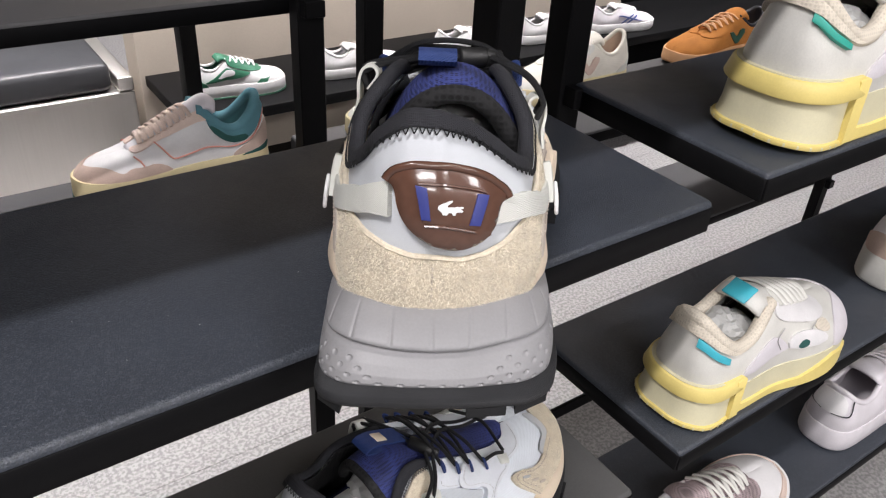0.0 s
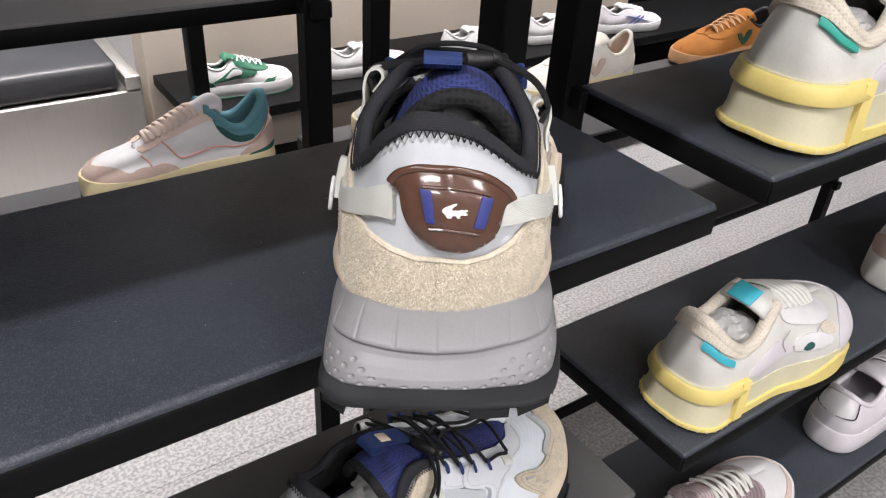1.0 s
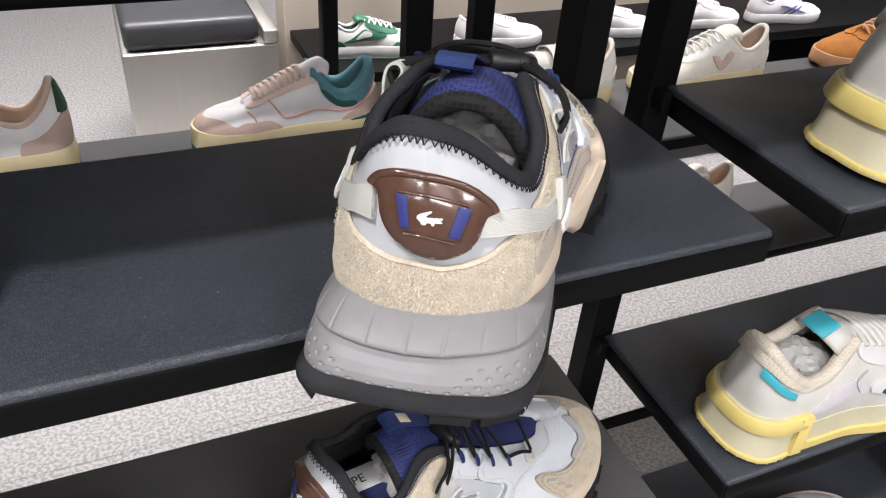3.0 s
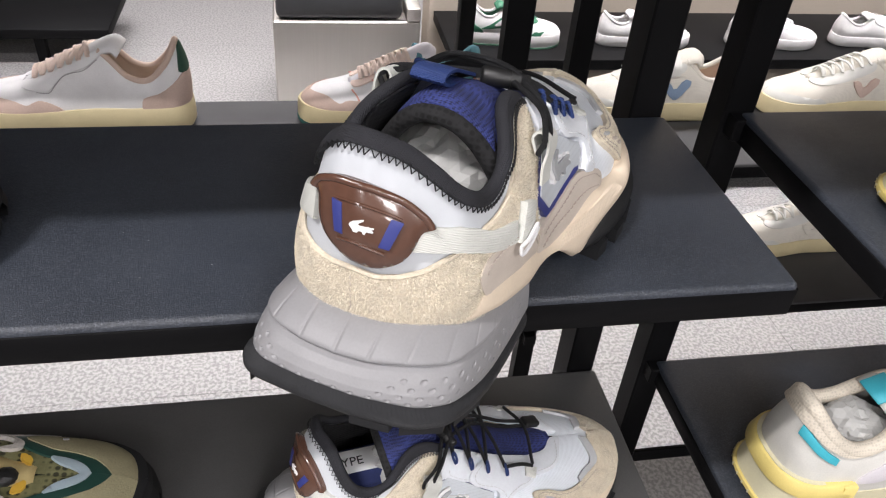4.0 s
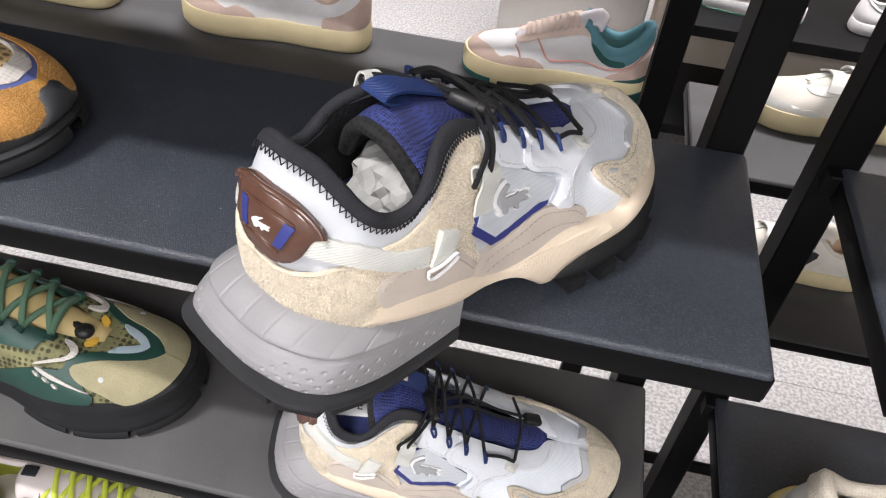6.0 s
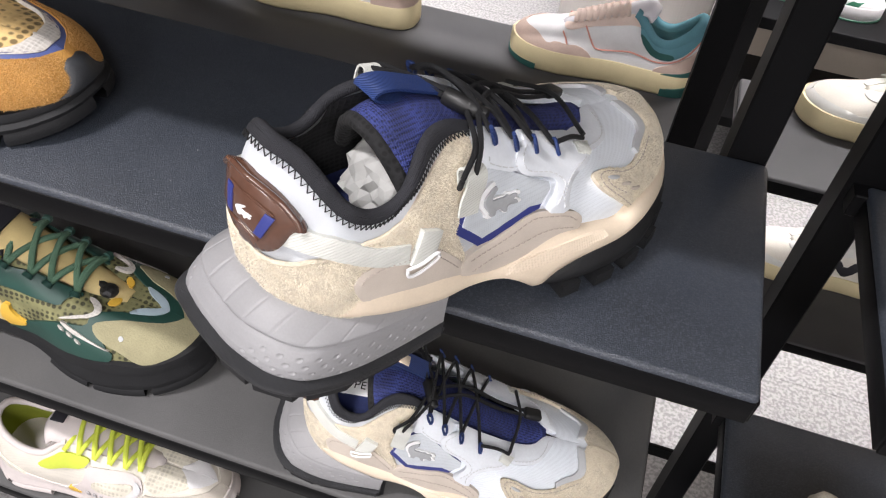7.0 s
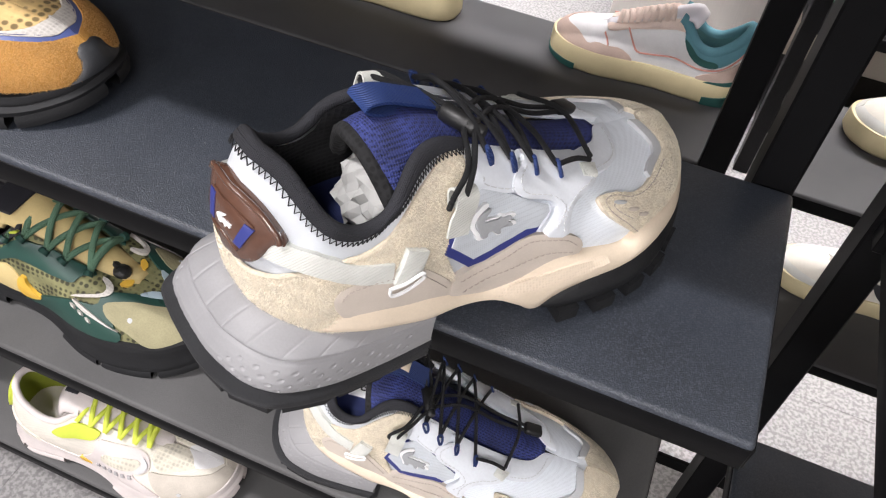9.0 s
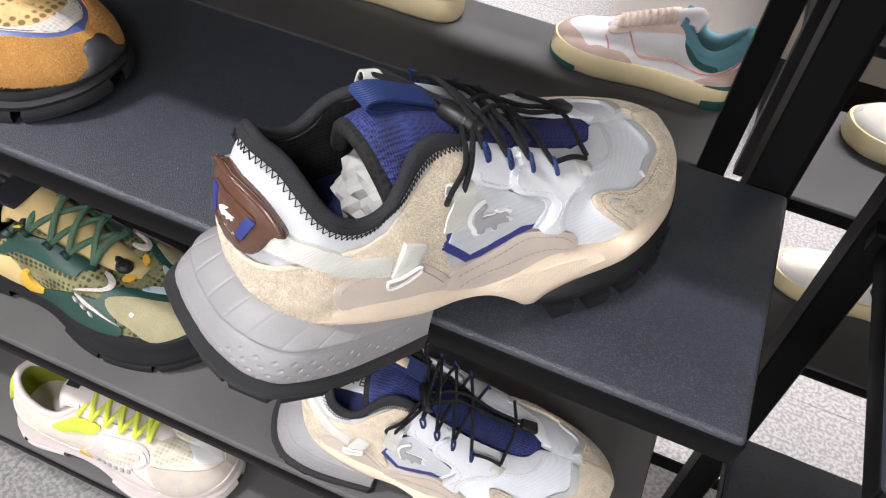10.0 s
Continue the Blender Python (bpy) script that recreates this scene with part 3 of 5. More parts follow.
def trail_sneaker(label):
    f = HERO
    ob = thing("sneaker", label, "sneaker", "pair of trail sneakers")
    # skin
    part("quarter", skin(f, -.45, .45, 0, 1, 121, 22), M_NEO, ob, "white neoprene quarter")
    part("vamp", skin(f, .45, 1, 0, 1, 70, 22), M_RIP, ob, "pale ripstop vamp")
    part("vamp", skin(f, -1, -.45, 0, 1, 70, 22), M_RIP, ob)
    # lining, insole, paper
    part("lining", skin(f, -.40, .40, .05, 1.0, 90, 16, -.0055), M_LINE, ob, "black spacer mesh lining")
    ins = [f.off(s, .04, -.002)[0] for s in np.linspace(-.5, .5, 60)]
    part("insole", bm_data([(p[0], p[1], .0475) for p in ins] + [(p[0], p[1], .042) for p in ins], [tuple(range(60)), tuple(range(119, 59, -1))] + [(i, i + 1, i + 61, i + 60) for i in range(59)]), M_INSOLE, ob, "navy insole")
    bm = bmesh.new()
    bmesh.ops.create_icosphere(bm, subdivisions=4, radius=1)
    for v in bm.verts:
        d = v.co.copy()
        n = noise.noise(d * 1.3 + Vector((3, 1, 7))) * .14 + .24 * abs(noise.noise(d * 2.1)) + .16 * abs(noise.noise(d * 4.6 + Vector((5, 2, 1)))) + .05 * noise.noise(d * 9)
        v.co = Vector((.113 + d.x * .045 * (1 - n), d.y * .034 * (1 - n), .065 + d.z * .030 * (1 - n)))
    part("tissue_paper", bm, M_PAPER, ob, "crumpled white tissue paper", False)
    # suede
    half = [(.1, 0), (.2, 0), (.3, 0), (.37, .05), (.372, .18), (.36, .34), (.352, .43), (.365, .54), (.39, .63), (.407, .72), (.425, .83), (.44, .92), (.42, .955), (.393, .94), (.37, .90), (.325, .885), (.29, .87), (.265, .835), (.242, .80), (.205, .805), (.165, .815), (.135, .70), (.107, .60), (.085, .49), (.06, .405), (.03, .345)]
    suede = [(0, 0)] + half + [(0, .335)] + [(-a, b) for a, b in reversed(half)]
    part("suede_panel", panel(f, suede, .0019, 2, .003), M_SUEDE, ob, "hairy beige suede heel and side panel")
    tagged(part("suede_nap", nap(f, suede, 42000, 3, .0017, .0014), M_NAP, ob), kind="stuff")
    part("seam", stitches(f, [(-.003, .05), (-.003, .32)], .0022, .003, .002), M_TAUPE, ob)
    part("piping", tube(f.off(np.linspace(-.24, .24, 80), np.interp(np.abs(np.linspace(-.24, .24, 80)), [0, .03, .06, .085, .107, .135, .165, .205, .24], [.340, .350, .412, .497, .605, .703, .805, .80, .797]), np.full(80, .0014)), .0012, 6), M_SUEDE, ob)
    for sg in (1, -1):
        mir = sg < 0
        q = (lambda pts: [(s * sg, h) for s, h in pts])
        part("side_panel", panel(f, [(.167, .42), (.173, .53), (.188, .57), (.213, .565), (.26, .53), (.305, .47), (.328, .37), (.347, .28), (.363, .20), (.374, .10), (.36, -.02), (.25, -.02), (.19, .2)], .0030, 1, mirror=mir), M_TAUPE, ob, "pale taupe nubuck side panel")
        part("seam", stitches(f, q([(.180, .43), (.187, .51), (.213, .525), (.26, .49), (.30, .43), (.322, .34), (.354, .18)]), .0036), M_TAUPE2, ob)
        # window with its navy edge
        frame_top = [(.522, .475), (.538, .53), (.540, .58), (.512, .61), (.485, .66), (.438, .72)]
        part("trim", panel(f, [(.395, .64), (.370, .56), (.350, .43), (.390, .26), (.417, .262), (.453, .31), (.478, .36), (.508, .40)] + frame_top, .0026, 0, .0022, mirror=mir, edge=.95), M_BLUE, ob, "navy edge of the side window")
        part("window", panel(f, [(.399, .64), (.377, .55), (.361, .46), (.397, .31), (.427, .33), (.465, .385), (.490, .43), (.511, .435)] + frame_top, .0034, 0, .0022, mirror=mir, edge=.92), M_RIP2, ob, "pale grey ripstop side window")
        part("emblem", logo(f, .432 * sg, .515, .0130, .0056, -.12 * sg), M_WHITEP, ob, "white outline of the printed mark")
        part("emblem", logo(f, .432 * sg, .515, .0104, .0070, -.12 * sg), M_MARK, ob, "grey printed mark")
        # taupe saddle
        part("saddle", panel(f, [(.358, .12), (.363, .22), (.39, .25), (.423, .262), (.453, .305), (.478, .36), (.498, .383), (.522, .376), (.562, .345), (.582, .31), (.590, .25), (.585, .17), (.562, .08), (.522, -.02), (.47, -.05), (.37, -.05)], .0038, 1, mirror=mir), M_TAUPE, ob, "pale taupe nubuck saddle")
        part("seam", stitches(f, q([(.372, .19), (.423, .225), (.456, .27), (.482, .325), (.50, .345), (.522, .338), (.56, .305), (.577, .25)]), .0044), M_TAUPE2, ob)
        part("seam", stitches(f, q([(.378, .09), (.42, .135), (.46, .165), (.50, .22), (.53, .235), (.57, .20)]), .0044), M_TAUPE2, ob)
        # white eyestay with its leg
        part("eyestay", panel(f, [(.445, .975), (.438, .85), (.413, .69), (.438, .715), (.485, .66), (.492, .72), (.517, .84), (.53, .975)], .0034, 1, mirror=mir), M_LEATH, ob, "white leather eyestay")
        part("eyestay", panel(f, [(.53, .975), (.54, .90), (.515, .84), (.488, .74), (.486, .67), (.50, .63), (.53, .62), (.55, .60), (.554, .55), (.535, .46), (.514, .37), (.562, .33), (.567, .44), (.588, .56), (.623, .62), (.653, .66), (.674, .73), (.695, .84), (.685, .93), (.67, .975)], .0048, 1, mirror=mir), M_LEATH, ob, "white leather eyestay with its leg")
        part("eyestay", panel(f, [(.660, .975), (.658, .80), (.668, .75), (.695, .735), (.742, .755), (.777, .79), (.817, .845), (.850, .92), (.866, .975)], .0038, 1, mirror=mir), M_LEATH, ob, "white leather wing round the throat")
        part("seam", stitches(f, q([(.450, .80), (.446, .745), (.484, .70), (.496, .74)]), .0042), M_SEAM, ob)
        part("seam", stitches(f, q([(.528, .845), (.502, .75), (.499, .69), (.508, .66), (.545, .64), (.563, .60), (.567, .55), (.549, .46), (.532, .40)]), .0054), M_SEAM, ob)
        part("seam", stitches(f, q([(.552, .37), (.556, .45), (.578, .56), (.612, .64), (.643, .68), (.660, .735)]), .0054), M_SEAM, ob)
        part("seam", stitches(f, q([(.685, .765), (.735, .785), (.766, .815), (.80, .865), (.83, .94)]), .0044), M_SEAM, ob)
        # toe suede with its tab
        guard = [(.742, -.05), (.700, .11), (.673, .26), (.646, .42), (.643, .53), (.650, .565), (.667, .572), (.693, .55), (.715, .50), (.738, .47), (.768, .455), (.795, .447), (.818, .465), (.863, .475), (.888, .485), (.905, .54), (.93, .68), (.96, .80), (1.0, .84), (1.0, -.05), (.9, -.05), (.8, -.05)]
        part("toe_guard", panel(f, guard, .0028, 1, mirror=mir), M_SUEDE, ob, "beige suede toe guard")
        tagged(part("suede_nap", nap(f, guard, 20000, 5 + sg, .0025, .0011, mir), M_NAP, ob), kind="stuff")
        tape = [(.795, .43), (.80, .505), (.83, .53), (.863, .535), (.885, .585), (.913, .74), (.948, .87), (.958, .80), (.93, .66), (.905, .52), (.885, .46), (.85, .45), (.818, .44)]
        part("toe_tape", panel(f, tape, .0024, 0, mirror=mir), M_SILV, ob, "grey reflective tape at the toe")
        part("seam", stitches(f, q([(.708, .11), (.684, .26), (.658, .42), (.655, .51), (.668, .54), (.69, .518), (.713, .465), (.74, .435), (.77, .42), (.80, .41), (.87, .43)]), .0034), M_TAUPE2, ob)
        part("seam", stitches(f, q([(.700, .27), (.673, .40), (.668, .465), (.688, .468), (.706, .43)]), .0034), M_TAUPE2, ob)
        for hs, hh in ((.683, .465), (.705, .36), (.725, .265)):
            part("slot", panel(f, [(hs - .013, hh + .005), (hs - .009, hh + .035), (hs + .013, hh - .005), (hs + .009, hh - .035)], .0044, 1, .0015, mirror=mir), M_SILV if hh > .4 else M_TAUPE, ob)
        # webbing strap from the badge to its ring
        part("strap", panel(f, [(.056, .745), (.085, .775), (.117, .83), (.145, .825), (.17, .78), (.215, .69), (.264, .595), (.262, .455), (.22, .53), (.18, .615), (.15, .665), (.125, .678), (.107, .665), (.085, .63), (.056, .575)], .0037, 0, .0025, mirror=mir, edge=.94), M_WEB, ob, "off-white webbing heel strap")
        part("strap", panel(f, [(.262, .46), (.284, .655), (.319, .56), (.300, .425)], .0058, 0, .0025, mirror=mir, edge=.94), M_WEB, ob)
        ring = f.off(np.array([.253, .256, .274, .305, .305, .278]) * sg, np.array([.465, .405, .395, .430, .465, .455]), np.full(6, .0068))
        ring = np.vstack([ring, ring[:1]])
        part("ring", tube(smooth_path(ring, 36)[:-1], .0009, 6, True), M_WHITEP, ob, "white plastic strap ring")
        # lace loop
        hl = .655 if sg > 0 else .80
        c, n = f.off(.383 * sg, hl, .003)[0], f.normal(.383 * sg, hl)[0]
        ax = f.at(.412 * sg, .68)[0] - f.at(.37 * sg, .715)[0]
        ax /= np.linalg.norm(ax)
        upv = np.cross(n, ax) * (1 if np.cross(n, ax)[2] > 0 else -1)
        lp = [c - upv * .012 + n * .001, c - upv * .004 + n * .003, c + upv * .003 + n * .0065, c + upv * .009 + n * .0075, c + upv * .012 + n * .0045, c + upv * .010 + n * .001, c + upv * .002 + n * .0015]
        lp = smooth_path(lp, 26)
        part("lace_loop", ribbon(lp, [ax] * 26, .0115, .0012), M_WEB, ob, "off-white webbing lace loop")
        part("lace_loop", panel(f, [(.640, .735), (.654, .83), (.686, .80), (.664, .70)], .0066, 0, mirror=mir), M_WEB, ob)
        # collar
    S = np.linspace(-.455, .455, 150)
    roll = f.at(S, 1.0)
    roll += f.normal(S, np.full(150, .96)) * -.0012
    part("collar", tube(roll, .0031, 10), M_KNIT, ob, "padded black knit collar")
    cb = [(s, .952) for s in np.linspace(-.445, .445, 44)]
    part("collar_band", panel(f, cb + [(s, 1.0) for s in np.linspace(.445, -.445, 44)], .0024, 0, .003), M_KNIT, ob)
    zz = []
    for a in range(104):
        s0 = -.44 + .88 * a / 104
        zz.append(zigzag(f, s0, s0 + .88 / 104, .922, .957, 1, .0027, .00030))
    part("zigzag_seam", join(zz), M_CORD, ob, "black zigzag overlock stitching")
    # badge on the heel
    bc = .0115
    hb_ = [(.044, .812), (.064, .800), (.0745, .770), (.066, .738), (.059, .71), (.056, .60), (.045, .505), (.024, .43)]
    badge = [(bc, .815)] + [(bc + a, b) for a, b in hb_] + [(bc, .405)] + [(bc - a, b) for a, b in reversed(hb_)]
    bd = part("badge", panel(f, badge, .0049, 2, .002, .0016, edge=.84), M_BROWN, ob, "glossy brown plastic heel badge")
    part("lip", tube(f.off(bc + np.linspace(-.067, .067, 50), np.interp(np.abs(np.linspace(-.067, .067, 50)), [0, .042, .058, .064, .067], [.800, .797, .785, .770, .755]), np.full(50, .0051)), .0016, 8), M_BROWN, bd)
    part("ridge", tube(f.off(bc + np.linspace(-.036, .036, 30), np.full(30, .722), np.full(30, .0063)), .0006, 6), M_BROWN, bd)
    part("ridge", tube(f.off(bc + np.linspace(-.028, .028, 30), np.full(30, .535), np.full(30, .0063)), .0006, 6), M_BROWN, bd)
    part("recess", panel(f, [(bc - .037, .712), (bc + .037, .712), (bc + .029, .548), (bc - .029, .548)], .0066, 0, .002, edge=.95), M_BROWN, bd)
    part("emblem", logo(f, bc - .001, .620, .0042, .0074), M_WHITEP, bd, "small white mark")
    for sg in (1, -1):
        part("bar", panel(f, [(bc + sg * a, b) for a, b in ((.0265, .706), (.0385, .714), (.0315, .566), (.0205, .562))], .0072, 0, .0012, edge=.97), M_BLUE, bd, "navy bar")
    # tongue
    tl = catmull([(0, .078, .1245), (.10, .087, .1275), (.3, .108, .1245), (.55, .142, .1100), (.8, .187, .090), (1, .222, .0745)], np.linspace(0, 1, 40))
    tl = [(x, low_upper(x, z)) for x, z in tl]
    tv, tf = [], []
    nw = 15
    for i, (tx, tz) in enumerate(tl):
        wd = .029 - .012 * i / 39
        for j in range(nw):
            a = -1 + 2 * j / (nw - 1)
            drop = .024 * abs(a) ** 2.2 * (1.25 - .85 * i / 39)
            tv.append((tx + (.007 * a * a if i < 8 else .007 * a * a * max(0, (18 - i) / 10)), -.002 + a * wd, tz - drop))
    tf = [(i * nw + j, (i + 1) * nw + j, (i + 1) * nw + j + 1, i * nw + j + 1) for i in range(39) for j in range(nw - 1)]
    tong = part("tongue", bm_data(tv, tf), M_NAVY, ob, "navy mesh tongue")
    tm = tong.modifiers.new("thick", "SOLIDIFY")
    tm.thickness, tm.offset = .004, 0
    rim = [tv[j] for j in range(nw)]
    part("tongue_rim", tube(smooth_path([(p[0] - .001, p[1], p[2] - .003) for p in rim], 40), .0042, 8), M_LINE, ob, "black tongue rim")
    part("tongue_lining", bm_data([(x + .002, y * .95, z - .0055) for x, y, z in tv], tf), M_LINE, ob)
    # pull tab
    tb = smooth_path([(.112, .006, .1245), (.100, .006, .1275), (.088, .006, .1315), (.0825, .006, .1350), (.0850, .006, .1378), (.093, .006, .1372), (.104, .006, .1325), (.120, .006, .1255)], 40)
    tb = [(x, y, low_upper(x, z)) for x, y, z in tb]
    part("pull_tab", ribbon(tb, [(0, 1, 0)] * 40, .0155, .0014), M_NAVYW, ob, "navy webbing pull tab")
    # eyelet loops and laces
    rows = [.464, .494, .534, .586]
    base_h = [.855, .80, .775, .75]
    eye = {sg: [f.off(s * sg, hb + .075, .0075)[0] for s, hb in zip(rows, base_h)] for sg in (1, -1)}
    for sg in (1, -1):
        for s, hb in zip(rows, base_h):
            lp = [f.off((s + .002) * sg, hb, .0052)[0], f.off((s - .003) * sg, hb + .05, .0085)[0], f.off((s - .004) * sg, hb + .085, .0100)[0], f.off((s + .004) * sg, min(.99, hb + .10), .0080)[0], f.off((s + .007) * sg, hb + .04, .0060)[0], f.off((s + .004) * sg, hb, .0050)[0]]
            part("eyelet_loop", tube(smooth_path(lp, 18), .0010, 6), M_NAVYW, ob, "navy eyelet cord")
    mid_z = lambda p, q, k: [p, (p * .72 + q * .28) + np.array([0, 0, k]), (p * .28 + q * .72) + np.array([0, 0, k]), q]
    for i in range(4):
        if i < 3:
            part("lace", tube(smooth_path(mid_z(eye[1][i], eye[-1][i + 1], .0065), 24), .00135, 8), M_CORD, ob, "black round cord lace")
            part("lace", tube(smooth_path(mid_z(eye[-1][i], eye[1][i + 1], .0085), 24), .00135, 8), M_CORD, ob)
    part("lace", tube(smooth_path(mid_z(eye[1][0], eye[-1][0], .010), 24), .00135, 8), M_CORD, ob)
    fr = {sg: f.off(.655 * sg, .82, .0078)[0] for sg in (1, -1)}
    part("lace", tube(smooth_path([eye[1][3], fr[1] + np.array([-.006, 0, .004]), fr[1] + np.array([.004, 0, -.001])], 16), .00135, 8), M_CORD, ob)
    part("lace", tube(smooth_path([fr[-1] + np.array([.004, 0, -.001]), (fr[1] + fr[-1]) / 2 + np.array([.009, 0, .0065]), fr[1] + np.array([.004, 0, .001])], 24), .00135, 8), M_CORD, ob)
    tog, ax_t = np.array([.1240, -.0125, low_upper(.1240, .1255)]), np.array([.42, -.90, -.10])
    for sg in (1, -1):
        lpt = f.off((.378 if sg > 0 else .388) * sg, .735 if sg > 0 else .86, .0068)[0]
        for k, e in ((0, -.003), (1, .004)):
            st = tog + np.array([-.003 + .006 * k, -sg * (.006 if sg > 0 else .002), .001])
            part("lace", tube(smooth_path([st, st * .5 + lpt * .5 + np.array([0, -sg * .006, .003]), lpt + np.array([e, -sg * .002, .004]), lpt + np.array([e, 0, -.004])], 24), .00135, 8), M_CORD, ob)
        # long ends to the cord stop
        part("lace", tube(smooth_path([tog + np.array([.002, .005 * sg, .0]), (.150, .000 + .0040 * sg, low_upper(.15, .1215)), (.180, .004 + .003 * sg, low_upper(.18, .1060)), (.204, .0085 + .002 * sg, low_upper(.204, .0915))], 30), .00135, 8), M_CORD, ob)
    tg = part("toggle", tube([tog - ax_t * .010, tog - ax_t * .0092, tog + ax_t * .0070, tog + ax_t * .0078], [.0036, .0045, .0045, .0040], 14), M_TOG, ob, "black plastic cord toggle")
    part("collar_ring", tube([tog + ax_t * .003, tog + ax_t * .0042], [.0049, .0049], 14), M_TOG, tg)
    part("button", tube([tog + ax_t * .0075, tog + ax_t * .0115, tog + ax_t * .0122], [.0034, .0034, .0028], 8), M_TOG, tg)
    ce = box(-.008, .008, -.005, .005, -.0028, .0028, .002)
    bmesh.ops.transform(ce, matrix=pose(.209, .009, low_upper(.209, .0905), 0, 22, 12), verts=ce.verts)
    part("cord_end", ce, M_TOG, ob, "black cord end")

    # ---- sole ----
    s = np.linspace(-.36, .36, 561)
    rock = K([(0, .0155), (.08, .0145), (.14, .0105), (.22, .0050), (.30, .0015), (.36, .0004)], s)
    topw = K([(0, .0430), (.08, .0440), (.12, .0425), (.15, .0400), (.20, .0370), (.26, .0330), (.30, .0300), (.36, .0265)], s)
    botw = K([(0, .0068), (.12, .0070), (.22, .0080), (.36, .0100)], s) + rock
    lerp = lambda k: botw + (topw - botw) * k
    top_xy = f.at(s, 0.0)[:, :2]
    rim_r = catmull([(0, -.0122, .0035), (.06, -.0105, -.0135), (.12, -.0045, -.0315), (.155, .0040, -.0415), (.18, .0120, -.0460), (.24, .0345, -.0505), (.30, .0605, -.0510), (.36, .0900, -.0505)], np.abs(s))
    rim_l = catmull([(0, -.0122, .0035), (.05, -.0122, .0200), (.10, -.0100, .0370), (.15, .0010, .0475), (.21, .0215, .0500), (.28, .0500, .0490), (.36, .0900, .0450)], np.abs(s))
    rim_xy = np.where((s >= 0)[:, None], rim_r, rim_l)
    out_xy = rim_xy - top_xy
    out_xy /= np.maximum(np.linalg.norm(out_xy, axis=1), 1e-4)[:, None]

    def ring_at(k, z, push=0.0):
        """A ring between the upper's outline (k 0) and the rim's (k 1)."""
        q = top_xy + (rim_xy - top_xy) * np.asarray(k).reshape(-1, 1) + out_xy * np.asarray(push).reshape(-1, 1)
        return np.c_[q, np.broadcast_to(z, (len(s),))]

    def loft(rings):
        n, m = len(rings), len(s)
        verts = np.vstack(rings)
        faces = [(r * m + i, r * m + i + 1, (r + 1) * m + i + 1, (r + 1) * m + i) for r in range(n - 1) for i in range(m - 1)]
        for r in (0, n - 1):
            faces += [(r * m + i, r * m + i + 1, r * m + m - 2 - i, r * m + m - 1 - i) for i in range(m // 2 - 1)]
        faces += [(r * m, r * m + m - 1, r * m + 2 * m - 1, r * m + m) for r in range(n - 1)]
        return bm_data(verts, faces)

    prof = [(.76, 0), (.82, .03), (.83, .10), (.79, .26), (.70, .44), (.60, .58), (.52, .635), (.50, .66), (.57, .70), (.55, .76), (.40, .86), (.22, .945), (.10, .985), (-.02, 1.0)]
    zs = np.unique(np.r_[np.linspace(0, .60, 56), np.linspace(.60, 1, 24)])
    ks = np.interp(zs, [p[1] for p in prof], [p[0] for p in prof])
    ks = np.convolve(np.r_[ks[0], ks, ks[-1]], [.25, .5, .25], "valid")
    step = np.interp(np.abs(s), [0, .06, .12, .18, .26, .33, .36], [.50, .53, .62, .70, .80, .93, .95])
    dents = []
    for row, k in enumerate((.10, .22, .34, .46)):
        for c in range(27):
            g = -.335 + .025 * (c + .5 * (row % 2))
            if row == 0 or abs(g) > .060 + .012 * row:
                dents.append((g, k))
    rings = []
    for k, z in zip(ks, zs):
        push = np.zeros(len(s))
        for g, kz in dents:
            dx, dz = (s - g) * .27, (z - kz) * .030
            push -= .0013 * np.clip(1 - (dx * dx + dz * dz) / .0012**2, 0, 1)
        if z > .72:
            for g in np.linspace(-.30, .30, 13):
                push -= .0009 * np.exp(-((s - g) * .27 / .0006) ** 2) * min(1, (z - .72) / .04) * min(1, max(0, .99 - z) / .04)
        rings.append(ring_at(k, lerp(np.where(z < .66, z / .66 * step, step + (z - .66) / .34 * (1 - step))), push))
    part("heel_clip", loft(rings + [ring_at(0, lerp(1.0) - .002, -.006)]), M_GREY, ob, "light grey moulded foam heel with dimples")
    part("heel_rim", loft([ring_at(.55, .0002 + rock), ring_at(.86, .0003 + rock), ring_at(.975, .0012 + rock), ring_at(1.0, .0030 + rock), ring_at(1.0, .0052 + rock), ring_at(.97, .0064 + rock), ring_at(.70, .0078 + rock)]), M_RIM, ob, "black rubber outsole rim")
    for sc in (-.27, -.20, -.13, .075, .14, .21, .28):
        ia, ib = (int(np.argmin(np.abs(s - (sc + e)))) for e in (-.026, .026))
        mid_xy = np.array([.03, 0])
        outer = [rim_xy[i] * .985 + mid_xy * .015 for i in (ia, ib)]
        inner = [rim_xy[i] * .62 + top_xy[i] * .38 for i in (ib, ia)]
        zt = [rock[i] + .0012 for i in (ia, ib, ib, ia)]
        drop = .0034 * float(np.clip(rock[(ia + ib) // 2] / .006, .12, 1))
        quad = outer + inner
        vv = [(q_[0], q_[1], max(.0002, z_ - drop - .0012)) for q_, z_ in zip(quad, zt)] + [(q_[0], q_[1], z_) for q_, z_ in zip(quad, zt)]
        part("lug", bm_data(vv, [(0, 1, 2, 3), (4, 5, 6, 7), (0, 1, 5, 4), (1, 2, 6, 5), (2, 3, 7, 6), (3, 0, 4, 7)]), M_RUB, ob, "", False)
    # cream midsole, from the heel sides round the toe
    sm = np.r_[np.linspace(.125, 1, 110)]
